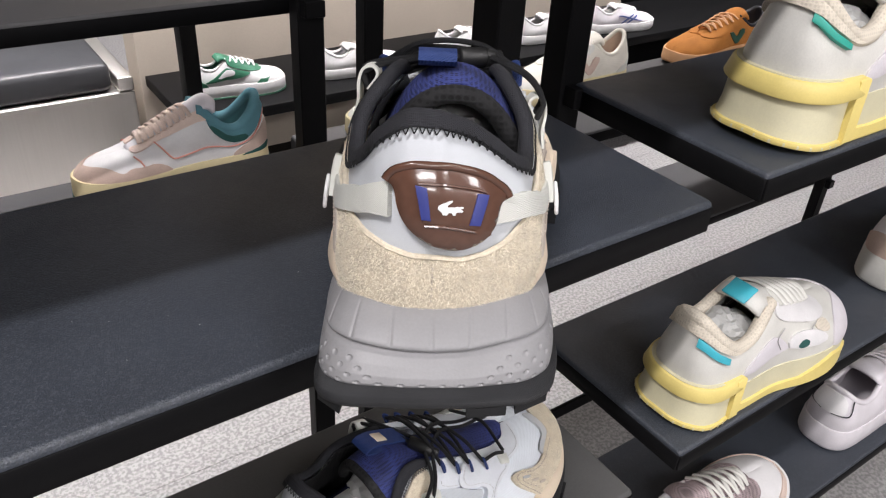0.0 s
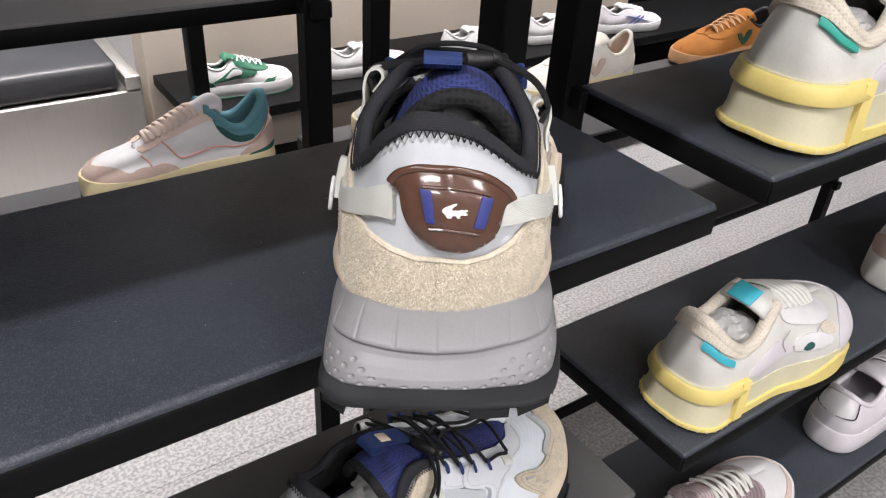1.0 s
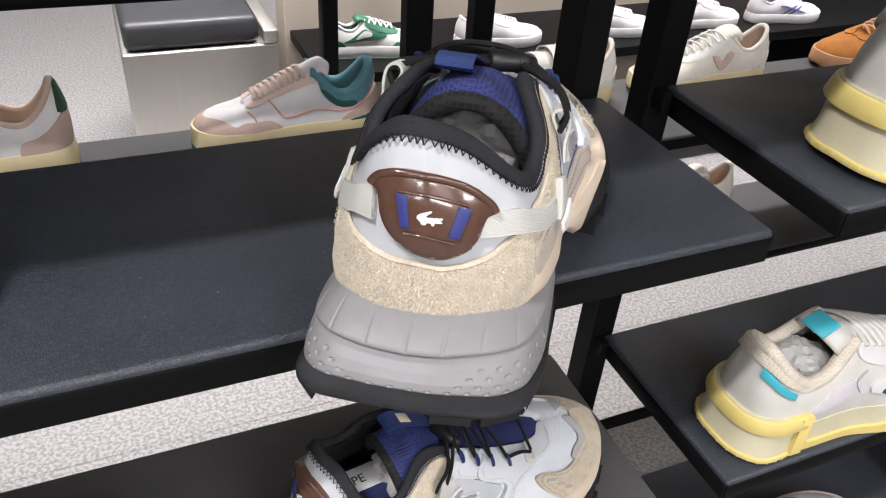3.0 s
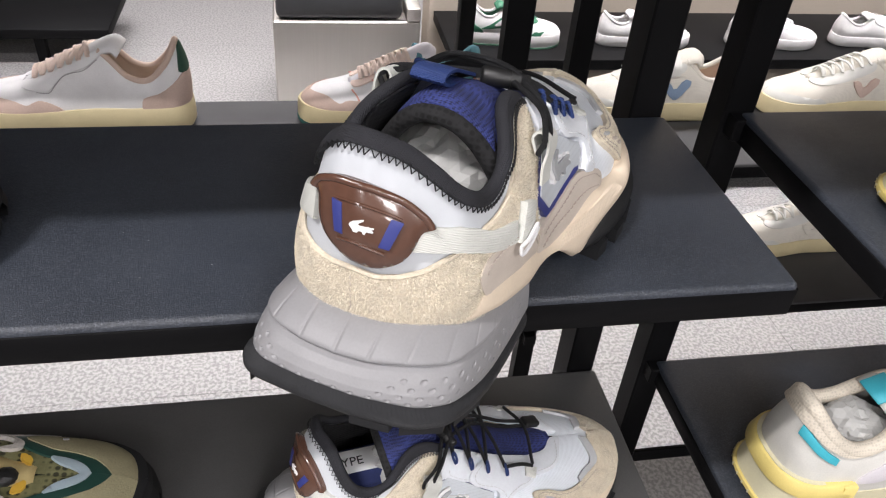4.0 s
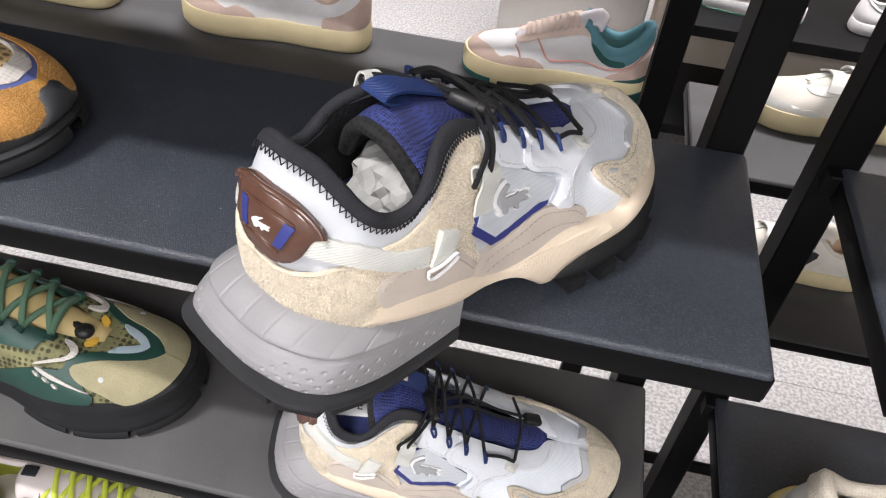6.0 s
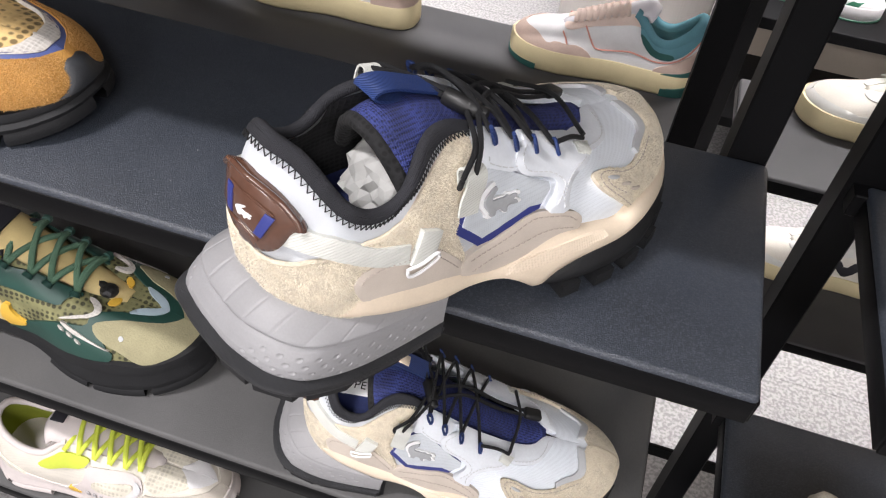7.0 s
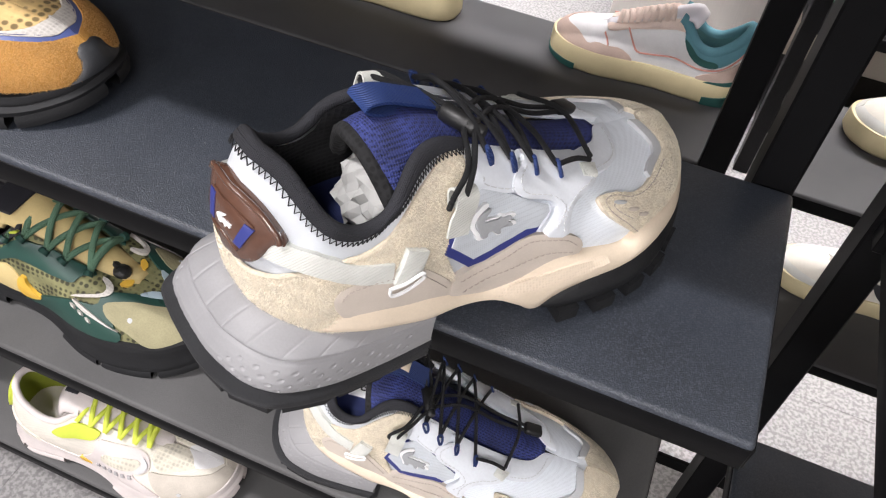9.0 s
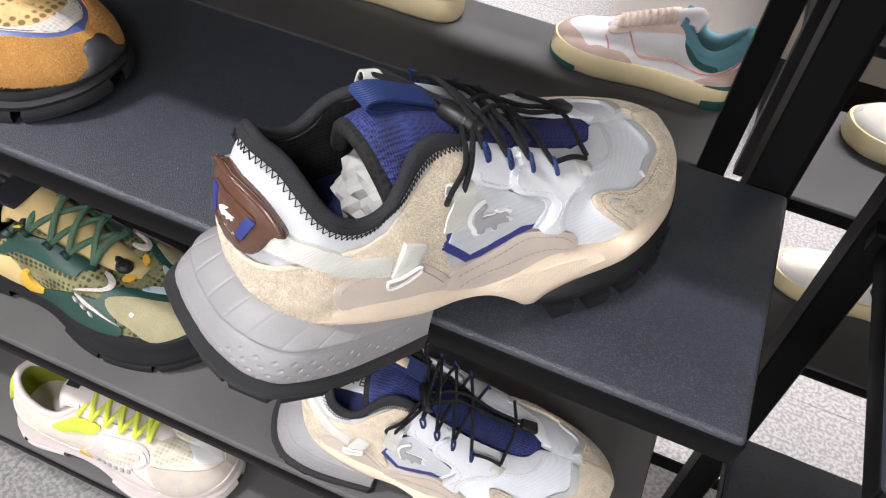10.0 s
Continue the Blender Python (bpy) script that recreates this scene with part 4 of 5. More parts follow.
    for sg in (1, -1):
        ss = sm * sg
        tw = f.at(ss, K([(.125, .06), (.15, .08), (.18, .29), (.225, .265), (.272, .225), (.325, .175), (.377, .085), (.42, .02), (.468, .05), (.522, .165), (.562, .175), (.615, .13), (.675, .06), (.70, .11), (.75, .14), (.82, .10), (.90, .06), (1, .03)], ss))[:, 2] + .0006
        bw = K([(.125, .0415), (.15, .0395), (.20, .0362), (.26, .0322), (.30, .0292), (.329, .0270), (.38, .0262), (.443, .0225), (.49, .012), (.515, .0065), (.54, .0150), (.58, .0212), (.62, .0236), (.69, .0245), (.75, .0252), (.88, .0265), (1, .0280)], ss)
        ou = K([(.125, .0010), (.2, .0050), (.3, .0065), (.4, .0060), (.5, .0085), (.58, .0098), (.7, .0096), (.82, .0070), (.93, .0036), (1, .0028)], ss)
        r_ = [(-.012 + 0 * ss, bw), (ou * .55, bw), (ou * .95, bw + (tw - bw) * .14), (ou, bw + (tw - bw) * .35), (ou * .93, bw + (tw - bw) * .50), (ou * .86, bw + (tw - bw) * .62), (ou * .66, bw + (tw - bw) * .85), (ou * .35, tw), (-.004 + 0 * ss, tw - .0004)]
        part("midsole", band(f, ss, r_, False), M_CREAM, ob, "cream rubber midsole")
        # fine texture on the forefoot
        st_ = np.linspace(.44, .63, 40) * sg
        t2 = K([(.42, .036), (.5, .044), (.58, .0475), (.66, .044)], st_)
        o2 = K([(.4, .0050), (.5, .0087), (.58, .0100), (.7, .0098)], st_)
        zc = K([(.44, .0265), (.5, .0310), (.56, .0345), (.63, .0345)], st_)
        hw = .0042 * np.sin(np.linspace(.12, math.pi - .05, 40)) ** .6
        part("grip_texture", band(f, st_, [(o2 * .60, zc - hw), (o2 * .97 + .0003, zc - hw + .0004), (o2 * .84 + .0004, zc), (o2 * .72 + .0003, zc + hw - .0004), (o2 * .5, zc + hw)], False), M_CREAM2, ob, "fine textured cream patch")
        # forefoot outsole
        sf = np.linspace(.50, 1, 70) * sg
        bt = K([(.50, .0085), (.56, .0070), (.7, .0070), (.85, .009), (1, .016)], sf)
        tp = K([(.50, .0090), (.54, .0180), (.58, .0228), (.62, .0250), (.75, .0268), (.88, .0280), (1, .0296)], sf)
        of = K([(.50, .004), (.56, .0115), (.7, .0130), (.82, .0088), (.93, .0040), (1, .0030)], sf)
        part("outsole", band(f, sf, [(-.030 + 0 * sf, bt), (of * .6, bt), (of, bt + (tp - bt) * .3), (of + .0004, bt + (tp - bt) * .70), (of * .72, tp), (-.01 + 0 * sf, tp)], False), M_RUB, ob, "black rubber forefoot outsole")
        for g in (.55, .615, .68, .745, .81, .88, .945):
            pq, nq = f.edge(np.array([g * sg, min(1, g + .036) * sg]))
            zb = max(.0002, (g - .8) * .055)
            ow = float(np.interp(g, [.5, .6, .75, .85, .95], [.0120, .0150, .0138, .0095, .0050]))
            q0, q1 = pq[0] + nq[0] * ow, pq[1] + nq[1] * ow
            i0, i1 = pq[0] - nq[0] * .012, pq[1] - nq[1] * .012
            vv = [(q[0], q[1], z) for z in (zb, zb + .009) for q in (q0, q1, i1, i0)]
            part("lug", bm_data(vv, [(0, 1, 2, 3), (4, 5, 6, 7), (0, 1, 5, 4), (1, 2, 6, 5), (2, 3, 7, 6), (3, 0, 4, 7)]), M_RUB, ob, "", False)
    base = [f.at(x, 0)[0] for x in np.linspace(-1, 1, 80)]
    part("strobel", bm_data([(p[0], p[1], .030 if p[0] > .06 else .036) for p in base], [tuple(range(80))]), M_RUB, ob)
    return ob


hero = trail_sneaker("beige, white and navy trail sneaker with brown heel badge")
hero.matrix_basis = pose(-.2570, -.0652, 1.0, 0, 0, 55.6) @ Matrix.Diagonal((1.0, 1.03, 1, 1))
low_pair = copy_thing(hero, pose(-.298, .0442, .728, 0, 0, 8.7) @ Matrix.Diagonal((.94, .94, .98, 1)))
tagged(low_pair, "beige, white and navy trail sneaker on the lower shelf")

# printed label on the insole of the lower shoe
part("insole_pad", box(.026, .110, -.021, .021, .0470, .0750, .006, 3), M_INSOLE, low_pair, "raised navy footbed")
lab = part("insole_label", box(.036, .080, -.004, .016, .0750, .0757, .0002, 1), M_WHITEP, low_pair, "white insole label with the word HYPE")
txt = bpy.data.curves.new("insole_text", "FONT")
txt.body, txt.size, txt.extrude = "HYPE", .0105, .0001
txt.materials.append(M_TOG)
tx = new("insole_text", txt)
tx.parent = lab
tx.matrix_basis = pose(.044, .002, .0759, 0, 0, 0)

mk = box(-.005, .005, -.0045, .0045, -.0004, .0004, .0003, 1)
bmesh.ops.transform(mk, matrix=pose(.099, .006, low_upper(.099, .1357), 0, 26, 0), verts=mk.verts)
part("tab_mark", mk, M_CREAM, low_pair, "small cream mark on the pull tab")

# loose dust on the shelf
rng = np.random.default_rng(11)
flakes = []
for k in range(60):
    px_, py_, r_ = -.95 + .94 * rng.random(), .004 + .188 * rng.random(), .00010 + .00016 * rng.random() ** 2
    flakes.append(box(px_ - r_, px_ + r_ * 1.4, py_ - r_, py_ + r_, 1.0, 1.0 + r_ * .8, 0))
tagged(part("dust", join(flakes), M_PAPER, None, "fine pale dust specks on the black shelf", False), category="dust", kind="stuff")

# ---- other shoes ----
def court_form(st=0.028, up=1.0, wide=1.0, heel=0.0, throat=0.0):
    r = [(0, .006, 0), (.05, .008, .014), (.11, .017, .025), (.17, .032, .031), (.3, .075, .034), (.45, .125, .036), (.6, .172, .046), (.72, .208, .048), (.84, .245, .040), (.93, .269, .025), (.97, .277, .013), (1, .280, 0)]
    l = [(0, .006, 0), (.05, .008, -.014), (.11, .017, -.025), (.17, .032, -.031), (.3, .075, -.033), (.45, .125, -.032), (.6, .172, -.039), (.72, .208, -.043), (.84, .245, -.038), (.93, .269, -.024), (.97, .277, -.012), (1, .280, 0)]
    t = [(0, .014, 0, .062), (.06, .018, .012, .0595), (.12, .030, .021, .050), (.20, .052, .0255, .0395), (.28, .075, .0255, .040), (.34, .092, .0225, .050), (.39, .106, .019, .0585), (.45, .120, .018, .0555), (.55, .146, .017, .0475), (.65, .172, .014, .0395), (.74, .193, .009, .0335), (.80, .204, .002, .031), (.9, .216, 0, .029), (1, .228, 0, .0265)]
    w = lambda ks: [(a, b, c * wide) for a, b, c in ks]
    rise = lambda a: heel * np.interp(a, [0, .06, .12, .2], [1, .8, .35, 0]) + throat * np.interp(a, [.2, .3, .36, .42, .5, .6, .75], [0, .25, .8, 1, .75, .4, 0])
    tr = [(a, b, c * wide, st + d * up + rise(a)) for a, b, c, d in t]
    tl = [(a, b, -c * wide, st + d * up + rise(a)) for a, b, c, d in t]
    return Form(w(r), w(l), tr, tl, [(0, st), (1, st)], [(0, 2.4), (.3, 1.9), (1, 1.7)], [(0, 0), (.35, .1), (.55, .4), (.8, .85), (1, 1)], [(0, .003), (.3, .0035), (.6, .002), (.85, 0), (1, 0)])


TOE_CAP = [(.74, 0), (.76, .20), (.80, .34), (.87, .44), (1, .52), (1, 0), (.87, 0)]
TOE_BAND = [(.62, 0), (.66, .16), (.70, .30), (.73, .26), (.76, .30), (.84, .36), (1, .42), (1, 0), (.8, 0)]
HEEL_CAP = [(0, 0), (.12, 0), (.235, 0), (.225, .22), (.19, .38), (.12, .46), (.05, .50), (0, .51)]
HEEL_TAB = [(0, .50), (.05, .49), (.085, .60), (.070, .92), (0, .94)]
EYESTAY = [(.40, .975), (.40, .80), (.45, .70), (.52, .66), (.60, .62), (.67, .64), (.74, .70), (.80, .84), (.80, .95), (.76, .975), (.6, .975), (.5, .975)]
QUARTER = [(.20, .30), (.28, .34), (.40, .26), (.50, .30), (.58, .44), (.62, .56), (.55, .60), (.45, .62), (.38, .70), (.30, .62), (.24, .45)]


def sneaker(label, m, pal, st=0.028, up=1.0, size=1.0, wide=1.0, panels=(), lines=(), laces=6, sole="cup", group="sneakers on display", lace_r=0.0024, heel=0.0, throat=0.0, rows=None, lace_h=.93, rise=0.0, lace_flat=.55, tall=1.0):
    f = court_form(st, up, wide, heel, throat)
    ob = thing("sneaker", label, "sneaker", group)
    ob.matrix_basis = m @ Matrix.Diagonal((size, size, size * tall, 1))
    part("upper", skin(f, -1, 1, 0, 1, 121, 14), pal["upper"], ob)
    part("lining", skin(f, -.42, .42, .05, 1, 60, 9, -.005), pal["lining"], ob)
    ins = [f.off(s, .05, -.003)[0] for s in np.linspace(-.55, .55, 40)]
    part("insole", bm_data([(p[0], p[1], st + .006) for p in ins], [tuple(range(40))]), pal.get("insole", pal["lining"]), ob)
    S = np.linspace(-.40, .40, 80)
    part("collar", tube(f.at(S, 1.0) - f.normal(S, np.full(80, .95)) * pal.get("inset", .002), pal.get("roll", .0042), 8), pal.get("collar", pal["lining"]), ob)
    for nm, poly, mt, off in panels:
        if nm == "heel_cap" or nm == "heel_tab" or nm == "collar_panel":
            full = list(poly) + [(-a, b) for a, b in reversed(poly) if a > 0.001]
            part(nm, panel(f, full, off, 1, .005), mt, ob)
        elif nm.startswith("one_"):
            part(nm[4:], panel(f, poly, off, 0, .004), mt, ob)
        else:
            for mir in (False, True):
                part(nm, panel(f, poly, off, 1, .005, mirror=mir), mt, ob)
    for path, mt, rr in lines:
        for sg in (1, -1):
            q = smooth_path([(s * SX, h * SH) for s, h in path], 40) / (SX, SH)
            part("piping", tube(f.off(q[:, 0] * sg, q[:, 1], np.full(40, .0022)), rr, 5), mt, ob)
    # tongue
    u = up
    tl = catmull([(0, .078, .060 + throat / up), (.15, .090, .0665 + throat / up), (.4, .122, .0575 + .8 * throat / up), (.7, .168, .042 + .3 * throat / up), (1, .207, .0295)], np.linspace(0, 1, 24))
    nw, tv = 9, []
    for i, (tx, tz) in enumerate(tl):
        for j in range(nw):
            a = -1 + 2 * j / (nw - 1)
            tv.append((tx + .008 * a * a * max(0, 1 - i / 8), a * (.024 - .010 * i / 23), st + tz * u - .010 * abs(a) ** 2.2))
    tg = part("tongue", bm_data(tv, [(i * nw + j, (i + 1) * nw + j, (i + 1) * nw + j + 1, i * nw + j + 1) for i in range(23) for j in range(nw - 1)]), pal.get("tongue", pal["upper"]), ob)
    tm = tg.modifiers.new("thick", "SOLIDIFY")
    tm.thickness, tm.offset = .006, 0
    if "tag" in pal:
        tb = box(-.011, .011, -.013, .013, -.0012, .0012, .0008, 1)
        bmesh.ops.transform(tb, matrix=pose(.083, 0, st + .067 * u + throat, 0, -24, 0), verts=tb.verts)
        part("tongue_tag", tb, pal["tag"], ob)
    if "paper" in pal:
        pb = bmesh.new()
        bmesh.ops.create_icosphere(pb, subdivisions=4, radius=1)
        for v in pb.verts:
            d = v.co.copy()
            n = .20 * noise.noise(d * 1.9) + .25 * abs(noise.noise(d * 3.1)) + .10 * abs(noise.noise(d * 7))
            v.co = Vector((.078 + d.x * .034 * (1 - n), d.y * .026 * wide * (1 - n), st + .030 * up + d.z * .024 * (1 - n)))
        part("tissue_paper", pb, pal["paper"], ob, "crumpled white tissue paper", False)
    # laces
    rows = rows if rows is not None else np.linspace(.44, .71, laces) if laces else []
    laces = len(rows)
    for i, s in enumerate(rows):
        a, b = f.off(s, lace_h, .004)[0], f.off(-s, lace_h, .004)[0]
        c = f.off(-(rows[i + 1] if i + 1 < laces else s), lace_h, .004)[0]
        for p, q, k in ((a, c, .006), (b, c * (1, -1, 1), .0085)):
            mid = [p, p * .7 + q * .3 + np.array([0, 0, k]), p * .3 + q * .7 + np.array([0, 0, k]), q]
            if "eyelet" in pal:
                part("eyelet", tube([p + (p - q) * (.004 / np.linalg.norm(p - q)) + np.array([0, 0, -.001]), p + np.array([0, 0, .0012])], [lace_r * 1.6, lace_r * 1.35], 10), pal["eyelet"], ob)
            part("lace", tube(smooth_path(mid, 14), lace_r, 8, flat=lace_flat), pal["lace"], ob)
    # sole
    s = np.linspace(-1, 1, 161)
    toe = np.clip((np.abs(s) - .8) / .2, 0, 1) ** 2
    if sole == "cup":
        z0 = .0003 + .006 * toe
        part("sole", band(f, s, [(-.004 + 0 * s, z0), (.0025 + 0 * s, z0 + .002), (.0045 + 0 * s, z0 + .006), (.0045 + 0 * s, st * .6 + 0 * s), (.0038 + 0 * s, st + .004 + .003 * toe), (.0026 + 0 * s, st + .0065 + .003 * toe), (-.002 + 0 * s, st + .0065 + .003 * toe)]), pal["sole"], ob)
        if "sole2" in pal:
            part("outsole", band(f, s, [(-.005 + 0 * s, z0 - .0002), (.0052 + 0 * s, z0 + .0001), (.0056 + 0 * s, z0 + .0035), (.004 + 0 * s, z0 + .0045)]), pal["sole2"], ob)
    elif sole == "runner":
        flare = K([(0, .012), (.15, .008), (.35, .003), (.6, .007), (.85, .006), (1, .006)], s)
        tp = st + K([(0, .016), (.15, .012), (.35, .004), (.6, .004 + rise * .5), (.75, .0035 + rise), (.85, .003 + rise), (1, .012 + rise)], s)
        bt = .006 + K([(0, .006), (.1, .002), (.35, .006), (.45, .002), (.8, .002), (1, .014)], s)
        part("midsole", band(f, s, [(-.006 + 0 * s, bt), (flare, bt + .001), (flare + .001, bt + (tp - bt) * .35), (flare * .6, bt + (tp - bt) * .55), (flare * .7, bt + (tp - bt) * .7), (.002 + 0 * s, tp), (-.003 + 0 * s, tp)]), pal["sole"], ob)
        for a0, a1 in ((-.99, -.84), (-.82, -.68), (-.66, -.52), (-.30, -.15), (-.13, .13), (.15, .30), (.52, .66), (.68, .82), (.84, .99)):
            sb = np.linspace(a0, a1, 16)
            b2 = K([(0, .006), (.1, .002), (.35, .006), (.45, .002), (.8, .002), (1, .014)], sb)
            fl = K([(0, .013), (.15, .009), (.35, .004), (.6, .008), (.85, .007), (1, .007)], sb)
            part("outsole_pad", band(f, sb, [(-.02 + 0 * sb, b2 - .002), (fl, b2 - .0018), (fl + .001, b2 + .004), (fl * .8, b2 + .008), (-.01 + 0 * sb, b2 + .008)], False), pal["sole2"], ob)
    elif sole == "ridge":
        rear = np.clip(1 - np.abs(s) / .26, 0, 1)
        fl = .002 + .009 * np.clip(rear * 2, 0, 1)
        lift = .0075 * np.clip(1 - np.abs(s) / .24, 0, 1) ** .8
        part("sole", band(f, s, [(-.004 + 0 * s, .004 + lift), (fl, .004 + lift), (fl * .75, st * .5 + lift * .6), (fl * .45 + .0005, st + .003 + .018 * np.clip(rear * 3, 0, 1)), (-.002 + 0 * s, st + .003 + .018 * np.clip(rear * 3, 0, 1))]), pal["sole"], ob)
        low = .0002 + .006 * toe + lift
        part("outsole", band(f, s, [(-.005 + 0 * s, low), (fl + .002, low + .0002), (fl + .0030, low + .0022), (fl + .002, low + .0046), (fl - .002, low + .0054)]), pal["sole2"], ob)
        for g in np.linspace(-.20, .20, 17):
            lg = .0075 * max(0, 1 - abs(g) / .24) ** .8
            sq = np.array([g - .002, g + .002])
            fq = .002 + .009 * np.clip((1 - np.abs(sq) / .26) * 2, 0, 1)
            part("notch", band(f, sq, [(fq, .0010 + lg + 0 * sq), (fq + .0034, .0012 + lg + 0 * sq), (fq + .0034, .0036 + lg + 0 * sq), (fq, .0038 + lg + 0 * sq)]), pal["sole"], ob)
        sb = np.linspace(-.258, .258, 72)
        fb = .002 + .009 * np.clip((1 - np.abs(sb) / .26) * 2, 0, 1)
        e2 = np.where((np.arange(72) == 0) | (np.arange(72) == 71), 0.0, 1.0)
        part("heel_band", band(f, sb, [(fb * .2 * e2 - .006 * (1 - e2), st * 1.16 + 0 * sb), ((fb * .50 + .0118) * e2 - .006, st * 1.17 + 0 * sb), ((fb * .50 + .0124) * e2 - .006, st * 1.20 + 0 * sb), ((fb * .38 + .0100) * e2 - .006, st + .0186 + 0 * sb), ((fb * .34 + .0090) * e2 - .006, st + .0200 + 0 * sb), (fb * .1 * e2 - .006 * (1 - e2), st + .0200 + 0 * sb)]), pal["sole2"], ob)
        for sg in (1, -1):
            sw = np.r_[.2249, np.linspace(.225, .262, 8), .2621] * sg
            en = np.where((np.arange(10) == 0) | (np.arange(10) == 9), 0.0, 1.0)
            part("heel_band", band(f, sw, [(-.012 + 0 * sw, .004 + 0 * sw), (-.012 + .0202 * en, .004 + 0 * sw), (-.012 + .0192 * en, st + .0175 + 0 * sw), (-.012 + .0180 * en, st + .0186 + 0 * sw), (-.012 + 0 * sw, st + .0186 + 0 * sw)], False), pal["sole2"], ob)
            sw = np.linspace(.262, .86, 50) * sg
            hh = np.interp(np.abs(sw), [.262, .34, .55, .70, .86], [.012, .010, .012, .030, .016])
            part("side_wrap", band(f, sw, [(-.001 + 0 * sw, .004 + 0 * sw), (.0048 + 0 * sw, .005 + 0 * sw), (.0044 + 0 * sw, hh), (-.001 + 0 * sw, hh + .001)], False), pal["sole2"], ob)
    return ob


def plain(name, col, rough=0.55, var=0.06, bump=0.12, bscale=700, kind="noise"):
    return mat(name, col, rough, var, 40, bump, bscale, kind)


C_WHITE = plain("white_leather", (0.74, 0.73, 0.73), 0.45)
C_CREAM = plain("cream_canvas", (0.70, 0.66, 0.58), 0.7, 0.06, 0.3, 900, "cell")
C_TANP = plain("dusty_pink_suede", (0.60, 0.455, 0.385), 0.9, 0.1, 0.5, 900)
C_PINKL = plain("pale_pink_cord", (0.86, 0.69, 0.60), 0.8, 0.08, 0.6, 900, "wave")
C_TEAL = plain("teal_padding", (0.10, 0.25, 0.30), 0.8, 0.1, 0.2, 900)
C_DTEAL = plain("dark_teal_suede", (0.02, 0.095, 0.085), 0.8, 0.1, 0.2, 900)
C_CORAL = plain("coral_piping", (0.72, 0.33, 0.27), 0.6)
C_GUM = plain("pale_yellow_rubber", (0.70, 0.60, 0.36), 0.55, 0.05, 0.08)
C_DGREEN = plain("dark_green_leather", (0.02, 0.07, 0.045), 0.55)
C_GREEN = plain("green_leather", (0.03, 0.15, 0.085), 0.5)
C_YEL = plain("lemon_rubber", (0.76, 0.62, 0.21), 0.5, 0.05, 0.06)
C_YELP = plain("pale_lemon_foam", (0.66, 0.62, 0.43), 0.55, 0.05, 0.06)
C_IVORY = plain("ivory_leather", (0.64, 0.632, 0.59), 0.45)
C_BONE = plain("bone_knit", (0.66, 0.60, 0.50), 0.85, 0.08, 0.9, 380, "cell")
C_CYAN = plain("turquoise_tape", (0.05, 0.42, 0.52), 0.5)
C_MINT = plain("sea_green_tape", (0.03, 0.36, 0.28), 0.5)
C_OLIVE = plain("olive_hex_mesh", (0.20, 0.195, 0.09), 0.8, 0.42, 1.0, 190, "cell")
C_SAGE = plain("sage_suede", (0.36, 0.33, 0.20), 0.95, 0.12, 0.8, 700)
C_FOREST = plain("forest_green_overlay", (0.017, 0.060, 0.047), 0.45)
C_CORDG = plain("green_cord", (0.15, 0.29, 0.19), 0.8, 0.1, 0.8, 800, "wave")
C_BUTTER = plain("butter_yellow_mesh", (0.66, 0.52, 0.24), 0.7)
C_AMBER = plain("amber_overlay", (0.75, 0.46, 0.06), 0.5)
C_SKY = plain("pale_blue_film", (0.42, 0.52, 0.58), 0.4)
C_ORANGE = plain("tan_orange_suede", (0.50, 0.255, 0.06), 0.95, 0.14, 0.9, 600)
C_ORMESH = plain("orange_hex_mesh", (0.66, 0.46, 0.20), 0.8, 0.38, 1.0, 165, "cell")
C_ROYAL = plain("royal_blue_overlay", (0.09, 0.12, 0.30), 0.4)
C_STONE = plain("stone_film", (0.55, 0.52, 0.48), 0.6, 0.08, 0.7, 350, "cell")
C_LIME = plain("neon_lime_cord", (0.56, 0.64, 0.07), 0.7)
C_LAV = plain("lilac_white_leather", (0.68, 0.65, 0.68), 0.45)
C_RUST = plain("rust_orange_suede", (0.42, 0.16, 0.03), 0.9, 0.12, 0.4, 700)
C_PEACH = plain("peach_rubber", (0.58, 0.32, 0.16), 0.6)
C_BLUEV = plain("dusty_blue_suede", (0.22, 0.30, 0.42), 0.8)
C_BLACK = plain("black_print", (0.015, 0.015, 0.02), 0.6)
C_BEIGEL = plain("beige_lining", (0.60, 0.46, 0.38), 0.85, 0.08, 0.3, 900)
C_FLORAL = plain("floral_pink_print", (0.45, 0.36, 0.37), 0.6, 0.5, 0.2, 500, "cell")

C_SEAM = plain("grey_seam_thread", (0.40, 0.39, 0.39), 0.8)
C_NAVYT = plain("navy_thread", (0.03, 0.04, 0.14), 0.7)
C_SAND = plain("sand_suede", (0.58, 0.53, 0.46), 0.9, 0.1, 0.5, 800)
C_PINKW = plain("blush_white_knit", (0.66, 0.60, 0.58), 0.8, 0.06, 0.3, 900)
C_LIMED = plain("olive_lime_insole", (0.28, 0.32, 0.03), 0.8)
C_ORMESH2 = plain("cream_hex_mesh", (0.64, 0.60, 0.50), 0.8, 0.12, 1.0, 210, "cell")
M_RUB2 = mat("charcoal_rubber", (0.028, 0.030, 0.034), 0.5, 0.12, 60, 0.25, 900)

V_MARK = [(.36, .62), (.42, .18), (.455, .18), (.53, .60), (.485, .60), (.445, .36), (.41, .62)]

